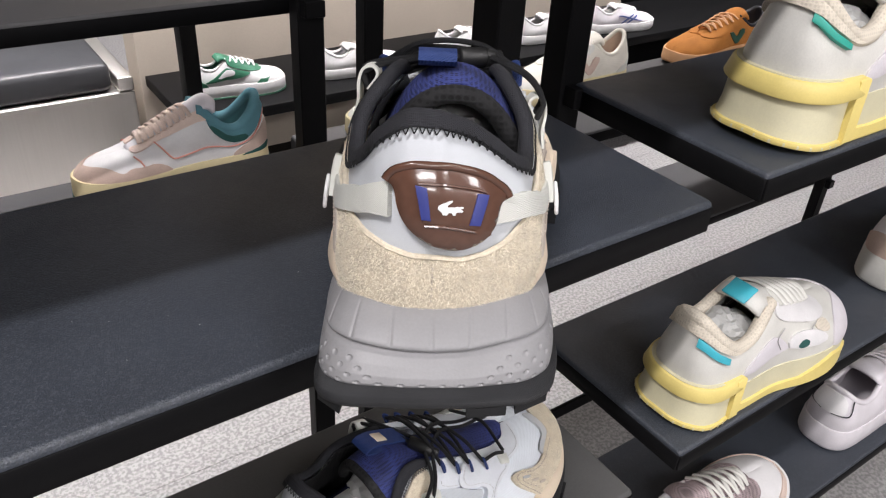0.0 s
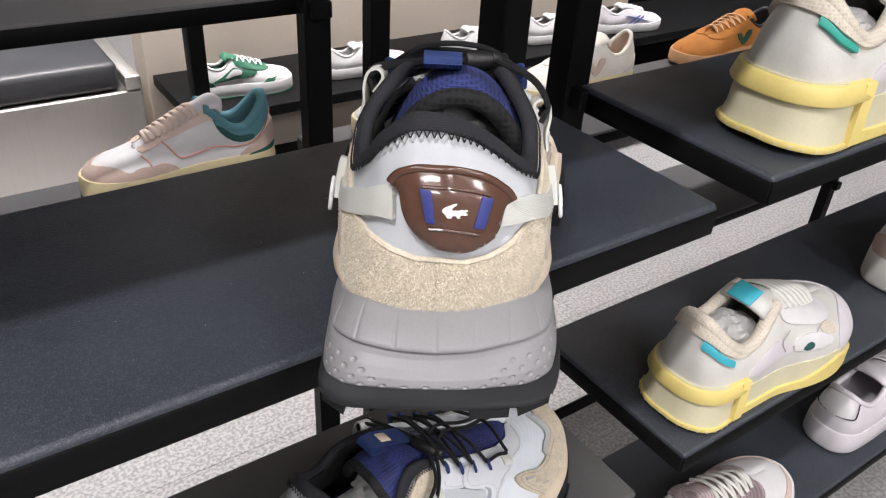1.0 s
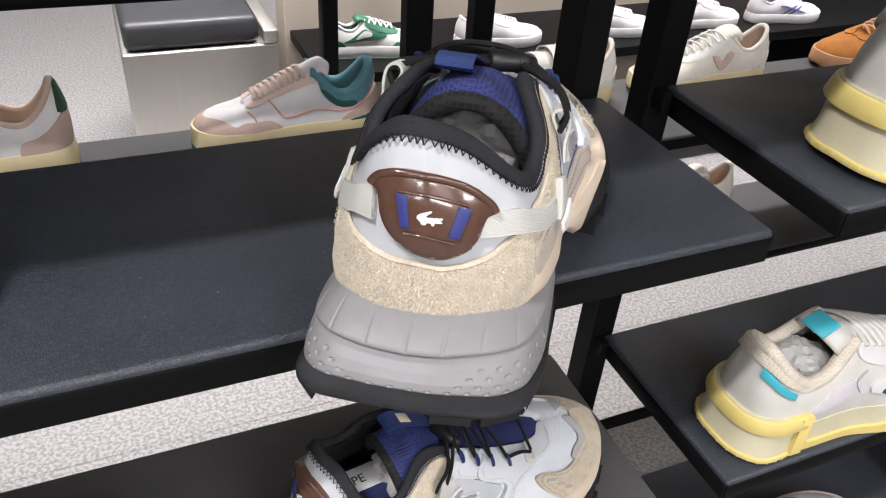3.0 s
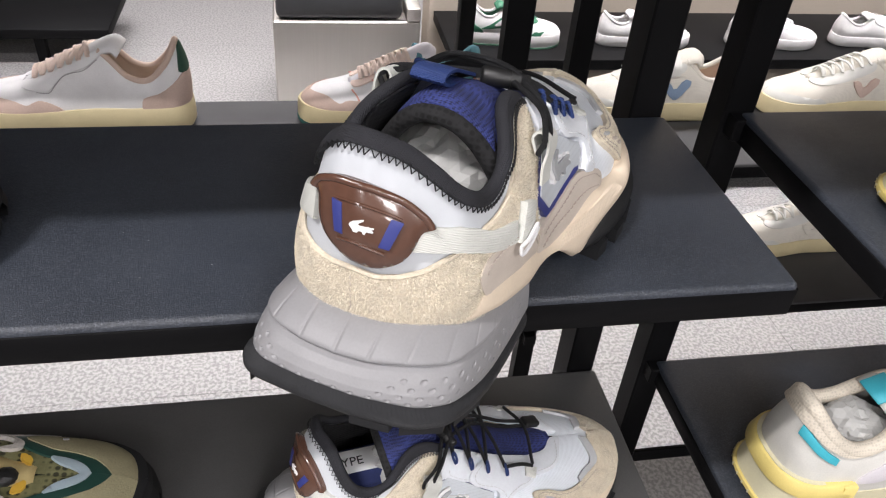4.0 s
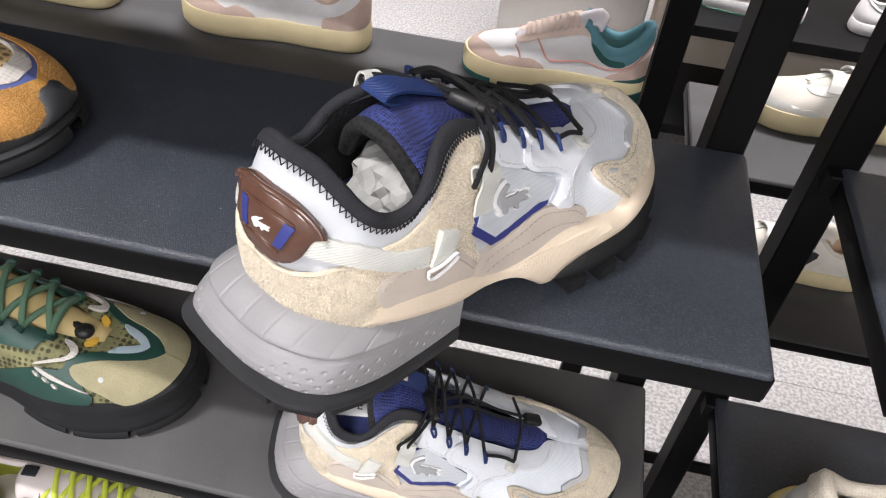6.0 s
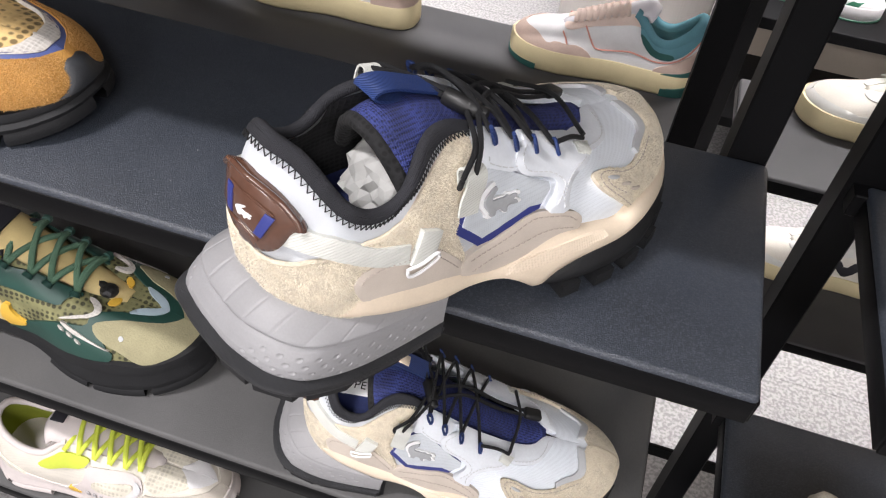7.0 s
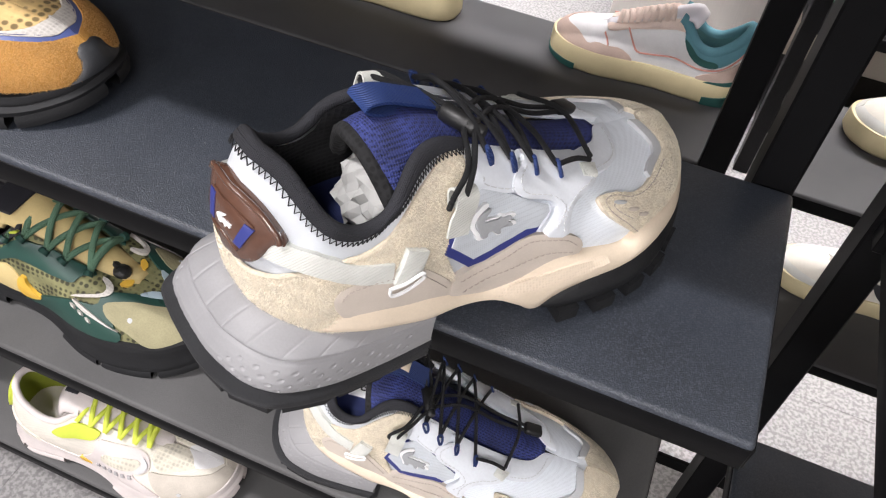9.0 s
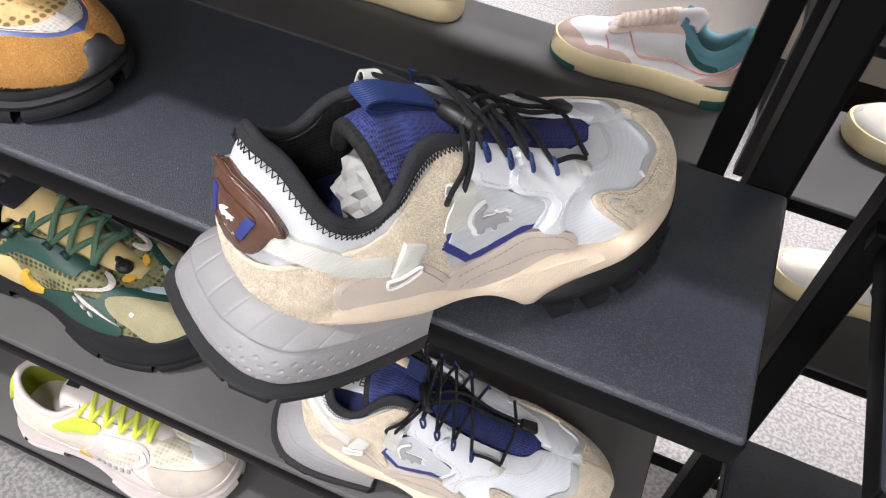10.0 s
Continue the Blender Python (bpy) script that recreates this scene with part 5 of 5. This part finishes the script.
# lemon pair on the neighbouring rack
for z, x, y, sz, tape in ((1.0, .0993, .0517, 1.008, C_MINT), (.728, .0852, .051, .927, C_CYAN)):
    up = 1.16 if tape is C_MINT else 1.27
    lem = sneaker("white and lemon sneaker with thick ridged lemon sole" if tape is C_MINT else "white and lemon sneaker with turquoise tongue tag", pose(x, y, z, 0, 0, 1.5),
            dict(upper=C_IVORY, lining=C_IVORY, collar=C_BONE, lace=C_IVORY, sole=C_YELP, sole2=C_YEL, tongue=C_IVORY, tag=C_CYAN, roll=.0068, inset=.0012, paper=M_PAPER), st=.034, up=up, size=sz, wide=1.16, heel=.008, throat=.004, tall=.97,
            panels=[("collar_panel", [(0, .84), (.06, .84), (.12, .86), (.19, .89), (.26, .93), (.27, .985), (.13, .985), (0, .985)], C_BONE, .0044), ("toe_cap", [(.70, 0), (.70, .30), (.74, .46), (.80, .55), (.88, .60), (1, .64), (1, 0), (.85, 0)], C_LAV, .0016), ("eyestay", EYESTAY, C_WHITE, .0026),
                    ("quarter_overlay", [(.26, .28), (.27, .52), (.34, .62), (.40, .55), (.45, .40), (.47, .26)], C_LAV, .0016), ("overlay", [(.47, .26), (.46, .42), (.52, .52), (.60, .50), (.66, .36), (.64, .24)], C_WHITE, .0030), ("mesh", [(.60, .52), (.64, .62), (.70, .62), (.70, .42), (.66, .38)], C_BONE, .0012),
                    ("one_tape", [(.055, .835), (.115, .83), (.170, .85), (.170, .78), (.115, .76), (.055, .765)] if tape is C_MINT else [(.045, .83), (.11, .83), (.170, .83), (.170, .73), (.11, .73), (.045, .73)], tape, .0046), ("emblem", [(.50, .30), (.53, .40), (.555, .36), (.55, .28), (.52, .26)], C_DTEAL, .0040)], sole="ridge", laces=7, lace_r=.003, lines=[([(.62, .60), (.58, .52), (.57, .40), (.60, .26)], C_SEAM, .0005), ([(.44, .62), (.40, .50), (.42, .34)], C_SEAM, .0005)])

# green runner, orange runner, lime runner
green = sneaker("olive and forest green running shoe with sage suede toe", pose(-.664, .0797, .728, 0, 0, .4),
        dict(upper=C_OLIVE, lining=C_BLACK, lace=C_CORDG, sole=M_RUB, sole2=M_RUB, tongue=C_BUTTER, eyelet=C_FOREST), st=.027, up=1.30, wide=1.14, size=.977, throat=.004, rise=.010, tall=.95,
        panels=[("quarter_overlay", [(.0, .0), (.2, .0), (.34, .0), (.40, .10), (.39, .40), (.34, .62), (.22, .60), (.1, .5), (0, .5)], C_BUTTER, .0012),
                ("overlay", [(.36, -.05), (.41, .10), (.47, .26), (.56, .48), (.62, .56), (.68, .60), (.69, .76), (.74, .83), (.80, .81), (.87, .79), (.94, .78), (1, .80), (1, .60), (.88, .66), (.76, .66), (.73, .60), (.73, .40), (.76, .30), (.72, .10), (.6, -.05)], C_FOREST, .0022),
                ("toe_guard", [(.697, .66), (.702, .54), (.74, .43), (.775, .36), (.82, .2), (.9, .1), (1, .0), (1, .60), (.93, .68), (.866, .705), (.80, .72), (.745, .72)], C_SAGE, .0034),
                ("eyestay", [(.30, .66), (.31, .80), (.40, .88), (.47, .93), (.50, .975), (.60, .975), (.655, .975), (.665, .93), (.625, .88), (.605, .80), (.594, .72), (.54, .69), (.49, .655), (.40, .64)], C_FOREST, .0030),
                ("eyelet_patch", [(.33, .86), (.40, .92), (.44, .965), (.36, .975), (.32, .94)], C_BLACK, .0036),
                ("swoop", [(.675, .945), (.705, .93), (.725, .86), (.72, .775), (.69, .71), (.65, .66), (.59, .575), (.60, .61), (.645, .69), (.68, .735), (.70, .79), (.70, .85)], C_STONE, .0040),
                ("swoop", [(.59, .56), (.62, .55), (.69, .46), (.75, .36), (.735, .375), (.675, .44), (.63, .47)], C_STONE, .0040),
                ("amber_patch", [(.395, .42), (.372, .20), (.385, .06), (.42, .08), (.466, .20), (.43, .24), (.412, .34), (.416, .41)], C_AMBER, .0034),
                ("toe_film", [(.80, .80), (.86, .86), (.93, .88), (1, .88), (1, .80), (.93, .785), (.87, .79)], C_SKY, .0030), ("rivet", [(.772, .52), (.782, .56), (.792, .52), (.782, .48)], M_SILV, .0046),
                ("lace_loop", [(.735, .90), (.75, .975), (.79, .97), (.775, .89)], C_AMBER, .0030), ("heel_cap", HEEL_CAP, C_FOREST, .002)], sole="runner", rows=[.36, .42, .50, .56, .64], lace_h=.93, lace_r=.0030, lace_flat=.9)
gf = court_form(.027, 1.30, 1.14, 0, .004)
for mp in ((.600, .40), (.626, .36), (.652, .31)):
    part("letter_bar", panel(gf, [(mp[0] - .009, mp[1] + .10), (mp[0] + .004, mp[1] + .09), (mp[0] + .010, mp[1] + .05), (mp[0] - .003, mp[1] + .06)], .0044, 0, .002), C_STONE, green, "pale unreadable lettering")
tp = gf.at(.735, 1.0)[0] * np.array([1, 0, 1]) + np.array([0, -.006, .004])
tgl = bmesh.new()
bmesh.ops.create_icosphere(tgl, subdivisions=2, radius=.0078)
for v in tgl.verts:
    v.co = Vector(tp) + Vector((v.co.x * 1.1, v.co.y, v.co.z * .75))
tgp = part("toggle", tgl, M_TOG, green, "black faceted plastic cord toggle", False)
part("toggle_neck", tube([tp + np.array([-.012, .004, .001]), tp + np.array([-.004, .002, .001])], .004, 8), M_TOG, tgp)
part("tongue_label", box(.070, .100, -.020, .020, .118, .1205, .002), C_BLACK, green, "black tongue label")
part("tongue_mark", panel(gf, [(.37, .98), (.40, .99), (.40, .95), (.38, .95)], .006, 1, .003), C_LIME, green, "neon yellow mark")

sneaker("tan orange suede running shoe with black toe bumper", pose(-.6907, .0647, 1.0, 0, 0, 1.7),
        dict(upper=C_ORMESH, lining=C_BLACK, lace=C_BUTTER, sole=M_RUB, sole2=M_RUB, tongue=C_ORMESH), st=.027, up=1.12, wide=1.14, size=.941,
        panels=[("toe_guard", [(.45, 0), (.50, .34), (.62, .46), (.74, .52), (.846, .52), (.925, .495), (.97, .475), (1, .45), (1, 0), (.8, 0)], C_ORANGE, .0034),
                ("toe_film", [(.60, .44), (.66, .56), (.76, .58), (.85, .572), (.93, .555), (.972, .53), (.992, .55), (1, .60), (1, .42), (.97, .45), (.925, .47), (.846, .49), (.74, .49)], C_ROYAL, .0022),
                ("toe_film", [(.66, .555), (.72, .62), (.80, .60), (.87, .60), (.935, .64), (.975, .70), (1, .76), (1, .60), (.99, .545), (.972, .525), (.93, .55), (.85, .568), (.76, .572)], C_STONE, .0030),
                ("overlay", [(.2, 0), (.2, .4), (.4, .6), (.52, .5), (.56, .2), (.54, 0)], C_ORANGE, .0022), ("heel_cap", HEEL_CAP, C_ORANGE, .002)],
        lines=[([(.62, .42), (.74, .485), (.846, .485), (.925, .46), (.985, .43)], C_RUST, .0005), ([(.62, .40), (.74, .465), (.846, .465), (.925, .44), (.985, .41)], C_RUST, .0005), ([(.68, .56), (.76, .585), (.85, .578), (.93, .565), (.97, .54)], C_NAVYT, .0006)], sole="runner", laces=5, rise=-.007)
ora = [o for o in bpy.data.objects if o.name.startswith("sneaker") and o.parent is None and abs(o.matrix_basis.translation.x + .6907) < .001][-1]
of_ = court_form(.027, 1.12, 1.14)
tip = of_.normal(np.full(2, 1.0), np.full(2, .2)) + of_.normal(np.full(2, -1.0), np.full(2, .2))
tip = tip[0] / np.linalg.norm(tip[0])
ka, kh = np.meshgrid(np.linspace(-1, 1, 17), np.linspace(0, 1, 15))
wide_ = np.interp(kh, [0, .12, .3, .5, .75, .9, 1], [.070, .050, .036, .030, .029, .022, .006])
ss = np.where(ka < 0, -1, 1) * (1 - np.abs(ka) * wide_)
skin_p = of_.at(ss.ravel(), (.40 * kh + .0).ravel())
near_ = np.clip(1 - np.abs(ka).ravel() * .8, 0, 1)[:, None]
nn = of_.normal(ss.ravel(), (.40 * kh).ravel()) * (1 - near_) + tip * near_
nn /= np.linalg.norm(nn, axis=1)[:, None]
lift = -.0008 + (.0075 * np.sqrt(np.clip(1 - ka ** 2, 0, 1)) * np.interp(kh, [0, .3, .7, .92, 1], [1.0, 1.05, 1.1, .8, 0])).ravel()
grid_p = skin_p + nn * lift[:, None]
bmp = bm_data([tuple(v) for v in grid_p], [(i * 17 + j, i * 17 + j + 1, i * 17 + j + 18, i * 17 + j + 17) for i in range(14) for j in range(16)])
bmesh.ops.recalc_face_normals(bmp, faces=bmp.faces)
M_ORNAP = plain("tan_orange_fibre", (0.66, 0.38, 0.13), 0.95, 0.12, 0.2, 600)
ORNAP = [(.50, .0), (.50, .2), (.53, .36), (.62, .46), (.74, .515), (.846, .515), (.925, .49), (.975, .47), (.985, .45), (.985, .2), (.985, 0), (.8, 0)]
for mir in (False, True):
    tagged(part("suede_nap", nap(of_, ORNAP, 22000, 31 + mir, .0032, .0012, mir), M_ORNAP, ora), kind="stuff")
part("toe_bumper", bmp, M_RUB2, ora, "black rubber toe bumper")
lime = sneaker("cream running shoe with neon lime laces", pose(-.6727, .043, .456, 0, 0, 5.3),
        dict(upper=C_CREAM, lining=C_LIMED, collar=C_PINKW, lace=C_LIME, sole=C_PINKW, sole2=C_PINKW, tongue=C_PINKW, insole=C_LIMED), st=.028, up=1.25, wide=1.12, size=.968, throat=.004, tall=.98,
        panels=[("toe_guard", [(.70, .58), (.708, .40), (.72, .28), (.76, .0), (.85, 0), (1, 0), (1, .40), (.96, .46), (.907, .50), (.83, .53), (.76, .55)], C_SAND, .0028),
                ("overlay", [(.36, .0), (.40, .16), (.44, .30), (.469, .50), (.486, .74), (.55, .80), (.61, .845), (.66, .86), (.70, .81), (.71, .70), (.705, .57), (.66, .46), (.62, .40), (.72, .18), (.74, .0), (.5, 0)], C_PINKW, .0020),
                ("mesh", [(.49, .30), (.50, .50), (.58, .62), (.655, .70), (.675, .66), (.65, .52), (.60, .42)], C_ORMESH2, .0030),
                ("eyestay", [(.285, .76), (.30, .82), (.36, .85), (.42, .87), (.50, .89), (.50, .82), (.47, .67), (.41, .60), (.355, .575), (.31, .64)], C_LIME, .0034),
                ("amber_patch", [(.385, .02), (.389, .16), (.41, .15), (.44, .02)], C_AMBER, .0034), ("heel_cap", HEEL_CAP, C_CREAM, .002), ("heel_tab", HEEL_TAB, C_LIME, .004),
                ("toe_film", [(.715, .79), (.75, .975), (.86, .975), (1, .93), (1, .62), (.93, .645), (.85, .60), (.755, .575), (.725, .66)], C_ORMESH2, .0016), ("toe_film", [(.90, .62), (.93, .80), (.95, .975), (1, .975), (1, .42), (.93, .60)], C_WHITE, .0022),
                ("swoop", [(.675, .75), (.69, .73), (.703, .64), (.69, .56), (.655, .46), (.67, .55), (.683, .62)], M_SILV, .0042), ("rivet", [(.80, .22), (.81, .26), (.82, .22), (.81, .18)], M_SILV, .0040)], sole="runner", rows=[.40, .46, .52, .58, .64, .70], lace_h=.90, lace_r=.0030, lace_flat=.8)
lf = court_form(.028, 1.25, 1.12, 0, .004)
for k in range(6):
    a = .46 + .031 * k
    h0 = .10 + .042 * k
    part("letter_bar", panel(lf, [(a, h0 + .07), (a + .014, h0 + .09), (a + .016, h0 + .02), (a + .002, h0)], .0040, 0, .002), C_SEAM, lime, "grey unreadable lettering")
part("tongue_mark", box(.084, .100, -.006, .006, .117, .1195, .001), C_BLACK, lime, "small black mark")

# pale sneakers on the rack behind
PINK_TOE = [(.545, 0), (.553, .15), (.62, .325), (.676, .325), (.74, .385), (.77, .28), (.80, .34), (.843, .45), (.90, .50), (.94, .51), (1, .50), (1, 0), (.8, 0)]
sneaker("white and dusty pink sneaker with teal collar", pose(-.0120, .7010, .728, 0, 0, 180),
        dict(upper=C_WHITE, lining=C_TEAL, collar=C_TEAL, lace=C_PINKL, sole=C_GUM, tongue=C_LAV, roll=.0075, inset=.0010), st=.031, up=1.18, size=.911, heel=.010, throat=.012,
        panels=[("toe_band", PINK_TOE, C_TANP, .0018), ("heel_cap", [(0, 0), (.12, 0), (.28, 0), (.27, .26), (.20, .50), (.12, .62), (.05, .60), (0, .58)], C_TANP, .0018), ("eyestay", [(.36, .97), (.37, .80), (.44, .76), (.52, .76), (.62, .80), (.72, .70), (.77, .84), (.78, .96), (.7, .975), (.5, .975)], C_PINKL, .0024),
                ("collar_panel", [(0, .80), (.06, .80), (.12, .74), (.17, .66), (.22, .60), (.29, .56), (.335, .62), (.366, .78), (.35, .92), (.3, .97), (.15, .97), (0, .97)], C_TEAL, .0040), ("collar_patch", [(.366, .77), (.335, .61), (.29, .545), (.22, .58), (.19, .64), (.20, .78), (.28, .74), (.33, .80)], C_DTEAL, .0050),
                ("heel_patch", [(.05, .02), (.24, .02), (.24, .14), (.15, .20), (.05, .20)], C_DTEAL, .0030)],
        lines=[([(.633, .80), (.60, .62), (.573, .465), (.54, .30), (.50, .275), (.426, .30), (.34, .38), (.26, .46), (.18, .58), (.10, .72), (.04, .78)], C_CORAL, .0013), ([(.735, .64), (.70, .48), (.68, .34)], C_CORAL, .0013)], laces=9, lace_r=.0034)
pk = [o for o in bpy.data.objects if o.name.startswith("sneaker") and o.parent is None][-1]
pf = court_form(.031, 1.18, 1, .010, .012)
for s0, s1, hz in ((-.22, .22, .019), (.80, 1.0, .011), (-1.0, -.80, .011)):
    sb = np.linspace(s0, s1, 40)
    tb_ = hz - np.clip((np.abs(sb) - .10) / .12, 0, 1) * .006 * (s0 == -.22)
    part("outsole_patch", band(pf, sb, [(.0028 + 0 * sb, .0012 + .006 * np.clip((np.abs(sb) - .8) / .2, 0, 1) ** 2), (.0052 + 0 * sb, .0014 + .006 * np.clip((np.abs(sb) - .8) / .2, 0, 1) ** 2), (.0058 + 0 * sb, tb_), (.0036 + 0 * sb, tb_ + .0006)], False), C_DTEAL, pk, "dark teal rubber outsole patch")
W_TOE = [(.545, 0), (.556, .12), (.603, .27), (.646, .355), (.67, .33), (.693, .27), (.72, .33), (.75, .41), (.83, .48), (.913, .53), (1, .54), (1, 0), (.8, 0)]
for x in (-.4067, -.794):
    sneaker("white leather sneaker with pink toe and green heel tab", pose(x, .7055, .728, 0, 0, 180),
            dict(upper=C_WHITE, lining=C_BEIGEL, collar=C_BEIGEL, lace=C_PINKL, sole=C_GUM, tongue=C_WHITE), st=.030, up=1.06, size=1.004, heel=.022, throat=.018,
            panels=[("toe_band", W_TOE, C_TANP, .0018), ("heel_cap", [(0, 0), (.12, 0), (.265, 0), (.268, .3), (.255, .50), (.20, .60), (.13, .64), (.03, .60), (0, .60)], C_TANP, .0020), ("heel_tab", [(0, .57), (.035, .565), (.085, .66), (.075, .78), (.035, .97), (0, .975)], C_DGREEN, .0030), ("eyestay", [(.385, .975), (.40, .88), (.462, .74), (.52, .76), (.556, .75), (.585, .60), (.603, .49), (.66, .55), (.72, .66), (.77, .78), (.80, .9), (.78, .975), (.6, .975)], C_WHITE, .0030)], laces=7, lace_r=.0032,
            lines=[([(.40, .86), (.462, .72), (.52, .735), (.553, .72), (.582, .58), (.603, .465), (.66, .53)], C_SEAM, .0006)])
for x, z, vm, strap, lab in ((.3923, .728, C_BLUEV, True, "cream sneaker with strap closure and blue side mark"), (.704, .728, C_TANP, False, "cream lace-up sneaker with taupe side mark"), (.405, .456, C_BLACK, True, "cream sneaker with strap closure and black mark"), (.7245, .456, C_CREAM, False, "plain cream sneaker with pale sole")):
    sn = sneaker(lab, pose(x, .708, z, 0, 0, 180), dict(upper=C_CREAM, lining=C_BEIGEL, collar=C_CREAM, lace=C_IVORY, sole=C_GUM, tongue=C_CREAM), st=.026, up=1.08, size=.955, heel=.008, throat=.006,
                 panels=[("toe_band", TOE_BAND, C_IVORY, .0014), ("eyestay", EYESTAY, C_IVORY, .002), ("side_mark", V_MARK, vm, .0026), ("heel_cap", HEEL_CAP, C_IVORY, .0014)], laces=0 if strap else 6)
    if strap:
        fm = court_form(.026, 1.08, 1, .008, .006)
        for s0 in (.47, .56, .65):
            a, b = fm.off(s0, .72, .004)[0], fm.off(-s0, .72, .004)[0]
            top = fm.at(s0, 1.0)[0] * np.array([1, 0, 1]) + np.array([0, 0, .008])
            pts = smooth_path([a, fm.off(s0, .93, .006)[0], top, fm.off(-s0, .93, .006)[0], b], 20)
            part("strap", ribbon(pts, [(1, 0, 0)] * 20, .019, .002), C_IVORY, sn)
sneaker("rust orange suede sneaker with green side mark", pose(1.136, .7193, .728, 0, 0, 180), dict(upper=C_RUST, lining=C_BLACK, lace=C_PEACH, sole=C_PEACH, tongue=C_RUST), st=.022, up=1.05,
        panels=[("toe_band", TOE_BAND, C_RUST, .0016), ("side_mark", V_MARK, C_DGREEN, .0026), ("eyestay", EYESTAY, C_RUST, .002)], laces=6)

# sneakers on the right rack's lower shelves
sneaker("lilac white leather sneaker with thick smooth sole", pose(.485, .060, .456, 0, 0, 2), dict(upper=C_LAV, lining=C_LAV, lace=C_LAV, sole=C_LAV, tongue=C_LAV), st=.030, up=1.05, wide=1.05,
        panels=[("heel_tab", HEEL_TAB, C_WHITE, .003), ("eyestay", EYESTAY, C_WHITE, .002), ("toe_cap", TOE_CAP, C_LAV, .0014)], lines=[([(.10, .95), (.10, .60), (.02, .50)], C_BLACK, .0009)], laces=6)
sneaker("white sneaker with pink toe and floral tongue", pose(.093, .0495, .456, 0, 0, 0), dict(upper=C_WHITE, lining=C_LAV, lace=C_IVORY, sole=C_WHITE, tongue=C_FLORAL), st=.028, up=1.05,
        panels=[("toe_band", TOE_BAND, C_PINKL, .0016), ("heel_tab", HEEL_TAB, C_DTEAL, .003), ("eyestay", EYESTAY, C_FLORAL, .002)], laces=6)
sneaker("lilac sneaker with tan heel and white sole", pose(.4605, .062, .728, 0, 0, 0), dict(upper=C_LAV, lining=C_LAV, lace=C_IVORY, sole=C_IVORY, tongue=C_LAV), st=.034, up=1.1,
        panels=[("heel_cap", HEEL_CAP, C_TANP, .002), ("eyestay", EYESTAY, C_WHITE, .002)], laces=6)

# sneakers on the wall shelves
sneaker("green and white low court sneaker", pose(.1850, 1.698, .43, 0, 0, -6), dict(upper=C_WHITE, lining=C_GREEN, collar=C_WHITE, lace=C_WHITE, sole=C_WHITE, sole2=C_GREEN, tongue=C_GREEN), st=.032, up=1.30, size=.925,
        panels=[("toe_band", TOE_BAND, C_GREEN, .0014), ("toe_cap", TOE_CAP, C_WHITE, .0022), ("heel_cap", HEEL_CAP, C_GREEN, .0026), ("quarter_overlay", QUARTER, C_GREEN, .002), ("eyestay", EYESTAY, C_GREEN, .0026), ("side_mark", [(.30, .40), (.36, .62), (.47, .60), (.45, .38)], C_WHITE, .0034)], laces=5)
for x, y, lab in ((.553, 1.680, "plain white low sneaker"), (.949, 1.675, "white canvas sneaker with white sole"), (1.288, 1.680, "white leather low sneaker")):
    sneaker(lab, pose(x, y, .43, 0, 0, -3), dict(upper=C_WHITE, lining=C_WHITE, lace=C_WHITE, sole=C_WHITE, tongue=C_WHITE), st=.026, up=1.05, size=.97, panels=[("toe_cap", TOE_CAP, C_WHITE, .0014), ("eyestay", EYESTAY, C_WHITE, .002)], laces=5)
sneaker("white sneaker with crossed navy side stripes", pose(1.609, 1.670, .43, 0, 0, -6), dict(upper=C_LAV, lining=C_WHITE, lace=C_WHITE, sole=C_WHITE, tongue=C_WHITE), st=.026, up=1.05,
        panels=[("stripe", [(.40, .10), (.43, .10), (.60, .62), (.57, .64)], C_ROYAL, .002), ("stripe", [(.47, .10), (.50, .10), (.66, .62), (.63, .64)], C_ROYAL, .002), ("stripe", [(.36, .5), (.66, .2), (.68, .26), (.38, .56)], C_ROYAL, .003)], laces=5)
